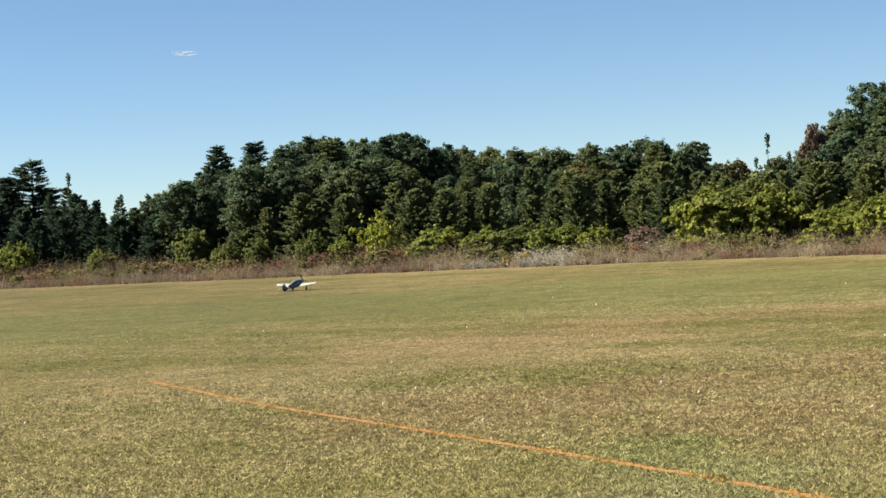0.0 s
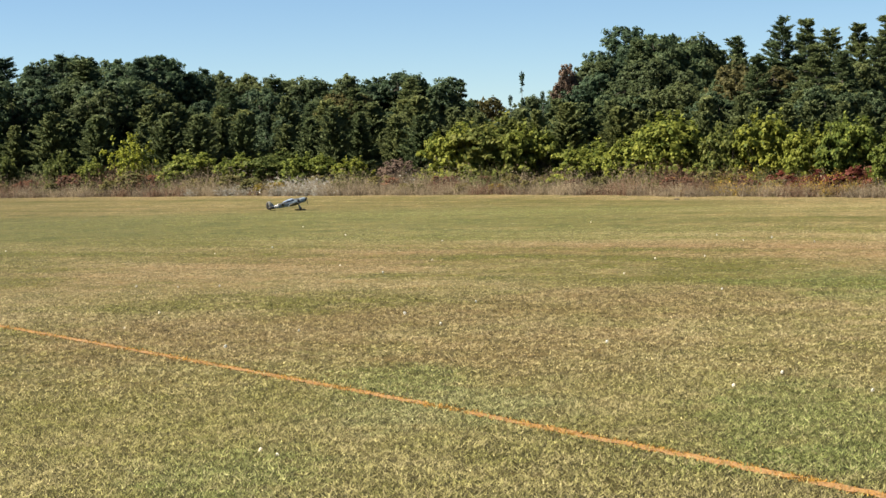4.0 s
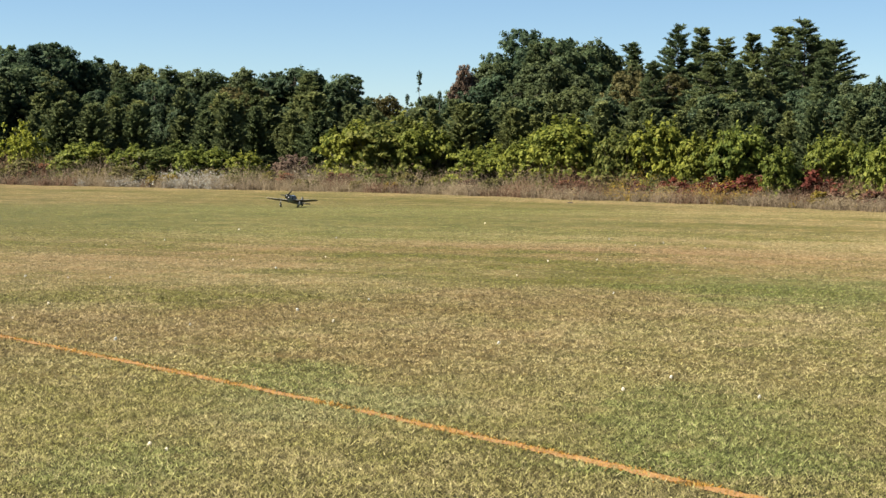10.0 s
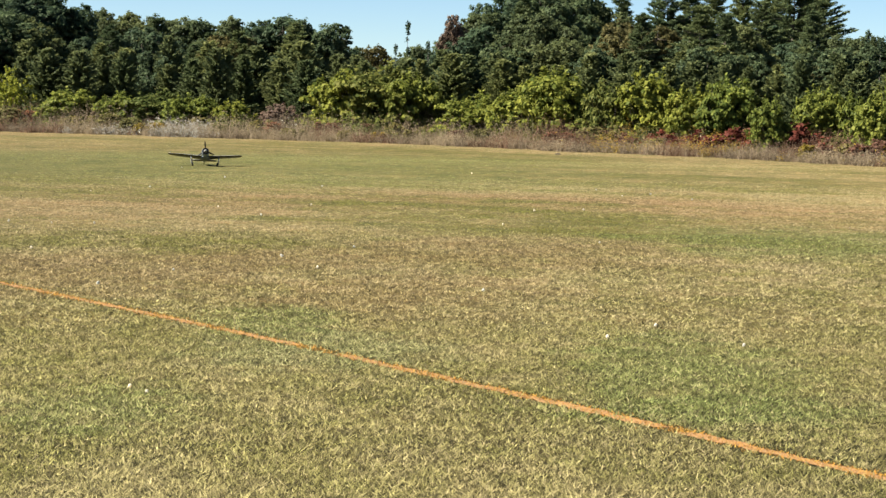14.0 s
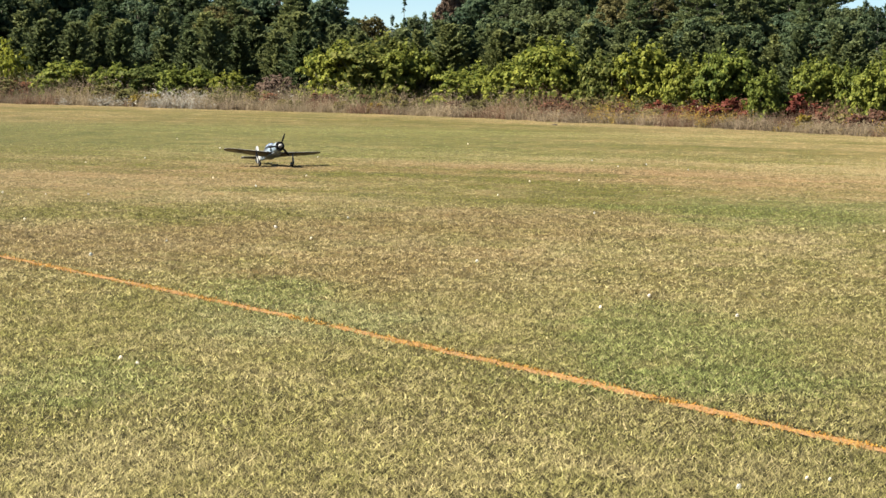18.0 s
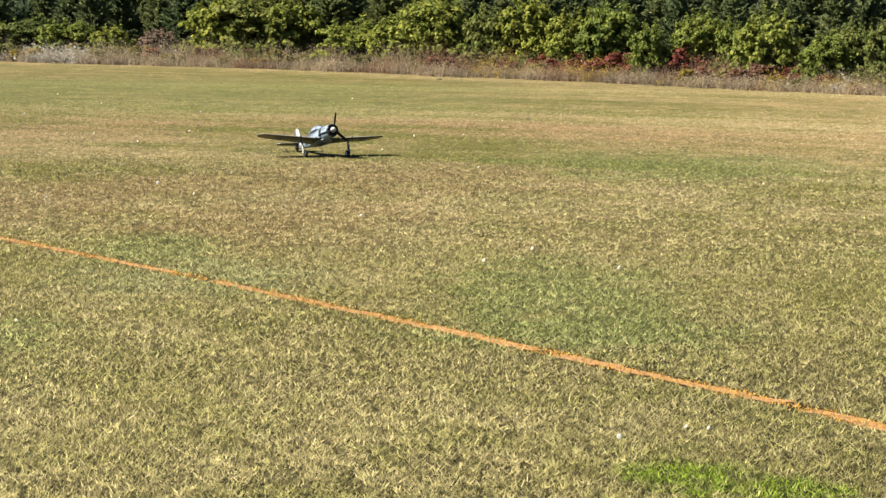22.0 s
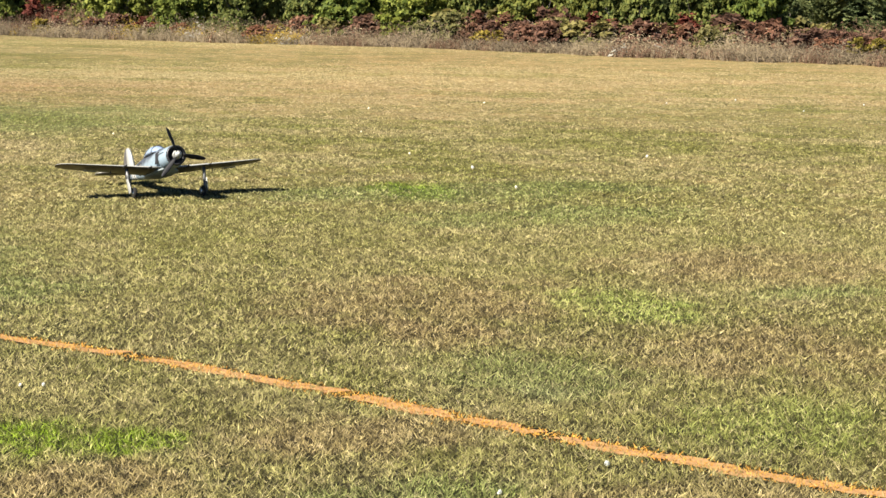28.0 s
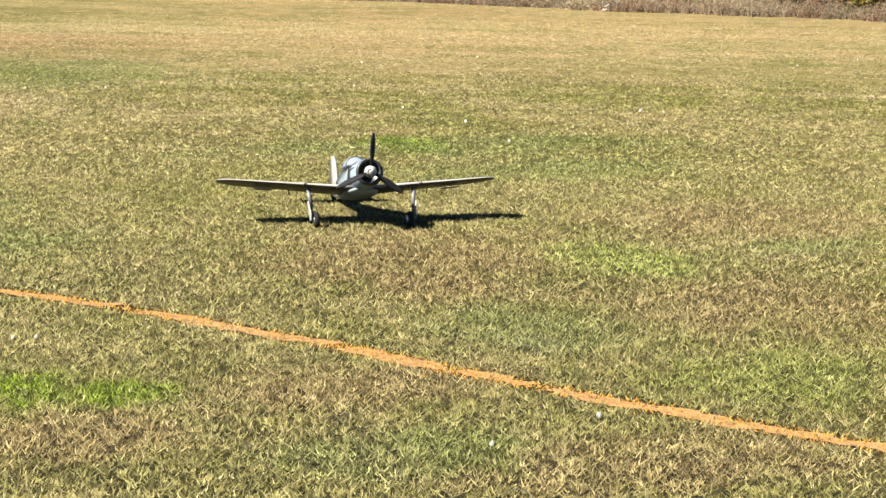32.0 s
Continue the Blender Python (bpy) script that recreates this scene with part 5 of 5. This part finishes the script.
def build_aeroplane():
    plane = empty("model_aeroplane")
    tagged(plane, "radio-controlled grey fighter model aeroplane taxiing on grass", "model aeroplane")
    fus = part("fuselage", stand(hull(-1.80, -6.45, 14)), "camo", plane, "pale blue-grey fuselage with dark mottled spine")
    part("cowling", stand(hull(-0.70, -1.795, 6, 1.012, (False, True))), "camo", plane, "rounded grey engine cowling")
    bm = bmesh.new()
    rings = []
    for y, r in ((-0.74, 0.505), (-0.60, 0.49), (-0.55, 0.46), (-0.60, 0.405), (-0.85, 0.36)):
        rings.append([Vector((math.sin(2 * math.pi * i / 24) * r, y, math.cos(2 * math.pi * i / 24) * r)) for i in range(24)])
    loft(bm, rings, False, True)
    part("nose_ring", stand(bm), "black", plane, "black ring round the engine opening")
    band = part("tail_band", stand(hull(-6.45, -7.25, 4, 1.01)), "white", plane, "white band round the rear fuselage")
    for y in (-6.66, -7.0):
        part("stripe", stand(hull(y, y - 0.12, 1, 1.03)), "black", band, "black stripe")
    part("tail_boom", stand(hull(-7.25, -8.6, 6, 1.0, (False, True))), "camo", plane)
    # fuselage cross, plain bars
    for side in (-1, 1):
        for dx, dz, w, h, mat, lift in ((0, 0, 0.62, 0.62, "white", 0.004), (0, 0, 0.60, 0.20, "black", 0.012), (0, 0, 0.20, 0.60, "black", 0.012)):
            bm = bmesh.new()
            grid = []
            for i in range(3):
                row = []
                for j in range(5):
                    y = -5.45 + w * (i / 2 - 0.5)
                    z = 0.02 + h * (j / 4 - 0.5)
                    bw, bt, bl = body_at(y)
                    mid, half = (bt + bl) / 2, (bt - bl) / 2
                    xx = bw * math.sqrt(max(0.05, 1 - ((z - mid) / half) ** 2)) + lift * 1.4
                    row.append(bm.verts.new((side * xx, y, z)))
                grid.append(row)
            for i in range(2):
                for j in range(4):
                    bm.faces.new((grid[i][j], grid[i + 1][j], grid[i + 1][j + 1], grid[i][j + 1]))
            bmesh.ops.solidify(bm, geom=bm.faces[:], thickness=0.003)
            part("marking", stand(bm), mat, fus)
    # wings
    for side in (-1, 1):
        bm = stand(wing_half(side))
        w = part("wing", bm, "under_shade", plane, "tapered wing, grey above, darkened for shade below")
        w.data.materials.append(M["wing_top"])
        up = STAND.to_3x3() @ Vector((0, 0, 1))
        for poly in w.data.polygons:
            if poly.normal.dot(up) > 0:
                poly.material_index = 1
        # aileron
        a = []
        for x in (2.9, 4.6):
            a.append(Vector((side * x, wing_te(x) + 0.30, wing_z(x) + 0.03)))
        for x in (4.6, 2.9):
            a.append(Vector((side * x, wing_te(x) - 0.05, wing_z(x) + 0.0)))
        part("aileron", stand(slab(a, 0.09)), "wing_top", w)
        # under-wing marking: plain bars
        for x, wide, mat, low in ((3.55, 0.66, "pale", 0.0), (3.55, 0.5, "black", 0.012)):
            mid = (wing_le(x) + wing_te(x)) / 2
            bm = bmesh.new()
            bmesh.ops.create_cube(bm, size=1.0, matrix=Matrix.Translation((side * x, mid, wing_z(x) - 0.165 - low)) @ Matrix.Rotation(radians(-5 * side), 4, "Y") @ Matrix.Diagonal((wide, 0.2 if mat == "black" else 0.36, 0.03, 1)))
            part("marking", stand(bm), mat, w)
        for x in (0.95, 2.15):
            bm = bmesh.new()
            tube(bm, (side * x, wing_le(x) - 0.25, wing_z(x)), (side * x, wing_le(x) + 0.42, wing_z(x)), 0.05, 0.042, 10)
            part("gun_barrel", stand(bm), "black", w, "small black gun barrel")
        bm = bmesh.new()
        tube(bm, (side * 2.6, -2.9, wing_z(2.6) - 0.12), (side * 2.6, -2.95, wing_z(2.6) - 0.32), 0.025, 0.02, 6)
        part("servo_horn", stand(bm), "black", w)
        # landing gear
        top = Vector((side * 1.98, -2.38, wing_z(1.98) - 0.08))
        axle = Vector((side * WHEEL_X, WHEEL_Y, WHEEL_Z))
        bm = bmesh.new()
        tube(bm, top, top.lerp(axle, 0.62), 0.085, 0.075, 10)
        tube(bm, top.lerp(axle, 0.6), axle + Vector((-side * 0.02, 0, 0)), 0.05, 0.05, 10)
        tube(bm, axle, axle + Vector((-side * 0.24, 0, 0)), 0.05, 0.05, 10)
        leg = part("gear_leg", stand(bm), "gear", plane, "dark grey landing gear leg")
        c0, c1 = top.lerp(axle, 0.42) + Vector((side * 0.08, 0, 0)), axle + Vector((side * 0.08, 0, 0.10))
        part("leg_cover", stand(slab([c0 + Vector((0, 0.13, 0)), c0 + Vector((0, -0.13, 0)), c1.lerp(c0, 0.25) + Vector((0, -0.22, 0)), c1 + Vector((0, -0.18, -0.12)), c1 + Vector((0, 0.18, -0.12)), c1.lerp(c0, 0.25) + Vector((0, 0.22, 0))], 0.04)), "pale", leg, "pale gear cover")
        # stabiliser, in the same shade-darkened colour as the wing undersides
        s = [Vector((side * 0.1, -7.55, 0.22)), Vector((side * 1.55, -7.78, 0.22)), Vector((side * 1.82, -8.0, 0.22)), Vector((side * 1.80, -8.35, 0.22)), Vector((side * 1.6, -8.52, 0.22)), Vector((side * 0.1, -8.55, 0.22))]
        part("stabiliser", stand(slab(s, 0.12)), "under_shade", plane)
    belly = bmesh.new()
    rings = []
    for y, w, zt, zl in ((-1.75, 0.25, -0.42, -0.52), (-2.2, 0.60, -0.38, -0.68), (-3.2, 0.66, -0.38, -0.74), (-4.1, 0.56, -0.38, -0.68), (-5.0, 0.22, -0.42, -0.56)):
        rings.append(section(y, w, zt, zl, 16))
    loft(belly, rings)
    part("belly", stand(belly), "belly", plane, "pale blue-grey underside between the wings")
    # fin and rudder
    fin = [Vector((0, -7.15, 0.35)), Vector((0, -7.75, 1.30)), Vector((0, -8.0, 1.50)), Vector((0, -8.30, 1.52)), Vector((0, -8.34, 0.15))]
    part("fin", stand(slab(fin, 0.12)), "pale", plane, "pale tail fin")
    rud = [Vector((0, -8.36, 1.52)), Vector((0, -8.62, 1.40)), Vector((0, -8.88, 0.95)), Vector((0, -8.92, 0.35)), Vector((0, -8.72, -0.10)), Vector((0, -8.36, -0.12))]
    part("rudder", stand(slab(rud, 0.09)), "rudder", plane, "dark brown-grey rudder")
    # cockpit
    bm = bmesh.new()
    rings = []
    for y, w, h in ((-2.65, 0.05, 0.02), (-2.9, 0.30, 0.16), (-3.25, 0.38, 0.34), (-3.7, 0.39, 0.40), (-4.3, 0.35, 0.35), (-4.9, 0.25, 0.23), (-5.5, 0.08, 0.05)):
        rings.append([Vector((math.sin(math.pi * (i / 10 - 0.5)) * w, y, 0.53 + math.cos(math.pi * (i / 10 - 0.5)) * h)) for i in range(11)])
    loft(bm, rings)
    canopy = part("canopy", stand(bm), "glass", plane, "blue bubble canopy, sky reflection put into its colour")
    for y, w, h in ((-3.25, 0.385, 0.345), (-4.3, 0.355, 0.355)):
        bm = bmesh.new()
        hoops = []
        for grow, dy in ((0.99, -0.03), (1.035, -0.03), (1.035, 0.03), (0.99, 0.03)):
            hoops.append([Vector((math.sin(math.pi * (i / 20 - 0.5)) * w * grow, y + dy, 0.53 + math.cos(math.pi * (i / 20 - 0.5)) * h * grow)) for i in range(21)])
        rows = [[bm.verts.new(p) for p in hoop] for hoop in hoops]
        for p, q in zip(rows, rows[1:] + rows[:1]):
            for i in range(20):
                bm.faces.new((p[i], p[i + 1], q[i + 1], q[i]))
        bmesh.ops.recalc_face_normals(bm, faces=bm.faces)
        part("canopy_frame", stand(bm), "camo", canopy)
    bm = bmesh.new()
    tube(bm, (0, -5.2, 0.55), (0, -5.3, 1.0), 0.02, 0.012, 6)
    part("antenna_mast", stand(bm), "black", plane)
    # exhaust panels behind the cowling
    for side in (-1, 1):
        bm = bmesh.new()
        p = []
        for y, z in ((-1.86, 0.36), (-1.86, -0.20), (-2.32, -0.20), (-2.32, 0.36)):
            bw, bt, bl = body_at(y)
            mid, half = (bt + bl) / 2, (bt - bl) / 2
            p.append(Vector((side * (bw * math.sqrt(1 - ((z - mid) / half) ** 2) + 0.06), y, z)))
        part("exhaust_panel", stand(slab(p, 0.05)), "soot", fus, "black exhaust panel")
        bm = bmesh.new()
        bmesh.ops.create_cube(bm, size=1.0, matrix=Matrix.Translation((side * 0.46, -1.45, 0.24)) @ Matrix.Diagonal((0.1, 0.9, 0.1, 1)))
        bmesh.ops.bevel(bm, geom=bm.edges[:], offset=0.03, segments=2, affect="EDGES")
        part("cowl_bulge", stand(bm), "camo", fus)
    # tail wheel
    bm = bmesh.new()
    tz = WHEEL_Z - WHEEL_R / math.cos(radians(PITCH)) + (8.24 + WHEEL_Y) * math.tan(radians(PITCH)) + 0.17 / math.cos(radians(PITCH))
    tube(bm, (0, -8.05, -0.10), (0, -8.2, tz + 0.02), 0.05, 0.04, 8)
    tw = part("tail_wheel_leg", stand(bm), "metal", plane)
    bm = bmesh.new()
    ring_tyre(bm, 0.17, 0.07, 12)
    bm.transform(Matrix.Translation((0, -8.24, tz)))
    part("tail_wheel", stand(bm), "tyre", tw, "small black tail wheel")
    # main wheels
    wheels = []
    for side in (-1, 1):
        bm = bmesh.new()
        ring_tyre(bm, WHEEL_R, 0.10, 20)
        bm.transform(Matrix.Scale(SCALE, 4))
        wheel = part("wheel", bm, "tyre", plane, "black rubber wheel")
        wheel.matrix_basis = Matrix.Translation(STAND @ Vector((side * (WHEEL_X - side * 0) - side * 0.12, WHEEL_Y, WHEEL_Z)))
        bm = bmesh.new()
        tube(bm, (-0.108, 0, 0), (0.108, 0, 0), 0.15, 0.15, 16)
        for i in range(6):
            a = i * math.pi / 3
            tube(bm, (-0.118, math.cos(a) * 0.1, math.sin(a) * 0.1), (0.118, math.cos(a) * 0.1, math.sin(a) * 0.1), 0.025, 0.025, 6)
        bm.transform(Matrix.Scale(SCALE, 4))
        part("hub", bm, "metal", wheel, "grey metal hub")
        wheels.append(wheel)
    # propeller
    bm = bmesh.new()
    rings = []
    for y, r in ((-0.14, 0.015), (-0.17, 0.08), (-0.24, 0.145), (-0.38, 0.20), (-0.55, 0.225), (-0.60, 0.215)):
        rings.append([Vector((math.sin(2 * math.pi * i / 20) * r, y, math.cos(2 * math.pi * i / 20) * r)) for i in range(20)])
    loft(bm, rings)
    bm.transform(Matrix.Scale(SCALE, 4))
    prop = part("propeller", bm, "pale", plane, "pale grey spinner with black blades")
    for k in range(3):
        bm = bmesh.new()
        rings = []
        for r, chord, twist in ((0.20, 0.10, 50), (0.40, 0.16, 42), (0.7, 0.20, 33), (1.0, 0.19, 26), (1.25, 0.14, 22), (1.36, 0.08, 20), (1.39, 0.03, 20)):
            t = radians(twist)
            ring = []
            for i in range(10):
                a = 2 * math.pi * i / 10
                u, v = math.cos(a) * chord * 0.62, math.sin(a) * 0.028
                ring.append(Vector((u * math.cos(t) - v * math.sin(t), -0.36 + u * math.sin(t) + v * math.cos(t), r)))
            rings.append(ring)
        loft(bm, rings)
        bm.transform(Matrix.Scale(SCALE, 4) @ Matrix.Rotation(radians(120 * k), 4, "Y"))
        part("blade", bm, "blade_black", prop, "black propeller blade")
    # spiral on the spinner: a short dark stroke
    bm = bmesh.new()
    pts = []
    for i in range(12):
        a, u = 0.9 + i * 0.26, i / 11
        y = -0.16 - 0.25 * u
        r = float(np.interp(y, [-0.40, -0.24, -0.17, -0.14], [0.205, 0.145, 0.08, 0.015])) + 0.004
        pts.append(Vector((math.sin(a) * r, y, math.cos(a) * r)))
    for p, q in zip(pts, pts[1:]):
        tube(bm, p, q, 0.022, 0.022, 6)
    bm.transform(Matrix.Scale(SCALE, 4))
    part("spinner_spiral", bm, "black", prop, "black spiral stroke")
    return plane, prop, wheels


def ring_tyre(bm, radius, half, n):
    """A tyre round the x axis."""
    rings = []
    for i in range(n):
        a = 2 * math.pi * i / n
        ring = []
        for j in range(10):
            b = 2 * math.pi * j / 10
            r = radius - half * 0.9 + math.cos(b) * half * 0.9
            ring.append(Vector((math.sin(b) * half, math.cos(a) * r, math.sin(a) * r)))
        rings.append(ring)
    vs = [[bm.verts.new(p) for p in ring] for ring in rings]
    for i in range(n):
        for j in range(10):
            bm.faces.new((vs[i][j], vs[(i + 1) % n][j], vs[(i + 1) % n][(j + 1) % 10], vs[i][(j + 1) % 10]))
    bmesh.ops.recalc_face_normals(bm, faces=bm.faces)


AEROPLANE, PROPELLER, WHEELS = build_aeroplane()

# seconds, place on the ground between the main wheels, heading (degrees clockwise from +y)
TAXI = (
    (0.0, -16.35, 58.49, 17), (0.5, -15.77, 59.06, 33), (1.0, -14.61, 58.82, 46), (2.0, -11.80, 58.09, 54), (3.0, -9.62, 57.38, 61),
    (4.0, -7.53, 55.28, 82), (4.5, -6.64, 54.56, 94), (6.5, -3.93, 52.94, 141), (7.0, -3.39, 52.35, 161), (8.0, -3.24, 51.83, 182),
    (9.0, -3.61, 51.71, 197), (10.0, -4.26, 51.13, 198), (11.0, -5.00, 48.71, 194), (12.0, -5.52, 46.16, 183), (13.0, -5.40, 42.53, 175),
    (14.0, -4.68, 38.09, 172), (17.0, -2.94, 29.81, 157), (18.0, -2.26, 27.72, 157), (19.0, -1.76, 25.86, 163), (20.0, -1.32, 24.41, 163),
    (21.0, -0.73, 22.58, 160), (22.0, 0.22, 20.92, 158.6), (23.0, 1.25, 19.12, 159), (24.0, 2.13, 17.02, 162), (25.0, 2.80, 15.18, 163.5),
    (26.0, 3.24, 14.13, 168), (29.0, 3.77, 11.88, 179.6), (30.0, 3.83, 11.07, 182), (31.0, 3.86, 10.18, 187), (32.0, 3.785, 9.00, 191),
)
# seconds, bank of the aeroplane on the uneven turf (degrees, right wing down)
BANK = ((0.0, 0.0), (6.0, 0.0), (8.5, -1.5), (12.0, -1.2), (14.0, -1.5), (17.0, -2.6), (19.0, -2.4), (22.0, -1.6), (24.0, -1.0), (28.0, -0.5), (32.0, -0.4))
PROP_ANGLES = (10, 40, 70, 20, 50, 0, 30, 60, 90, 10, 40, 15, 30, 5, -5, 20, 60, 0, 20, 15, -22, -30, 10, 10, -25, 62, 35, 70, 100, 25, 45, -27, 5)


def motions():
    bank_t, bank = [b[0] for b in BANK], [b[1] for b in BANK]
    walk(AEROPLANE, [(t, pose(x, y, float(ground_z(x, y)), 0, 0, -h) @ Matrix.Rotation(radians(float(np.interp(t, bank_t, bank))), 4, "Y")) for t, x, y, h in TAXI])
    hub = STAND @ Vector((0, 0, 0))
    rows = []
    for i in range(321):
        t = i / 10
        k = min(int(t), 31)
        a, b = PROP_ANGLES[k], PROP_ANGLES[k + 1]
        b += 120 * round((a - b) / 120)
        angle = -(a + (b - a) * (t - k)) - 720.0 * t
        rows.append((t, Matrix.Translation(hub) @ Matrix.Rotation(radians(PITCH), 4, "X") @ Matrix.Rotation(radians(angle), 4, "Y")))
    walk(PROPELLER, rows)
    times = [r[0] for r in TAXI]
    xs, ys = [r[1] for r in TAXI], [r[2] for r in TAXI]
    for wheel in WHEELS:
        base = wheel.matrix_basis.copy()
        rows, run, last = [], 0.0, None
        for i in range(641):
            t = i / 20
            p = np.array((np.interp(t, times, xs), np.interp(t, times, ys)))
            if last is not None:
                run += min(float(np.hypot(*(p - last))) / (WHEEL_R * SCALE), radians(85))
            last = p
            rows.append((t, base @ Matrix.Rotation(-run, 4, "X")))
        walk(wheel, rows)


motions()
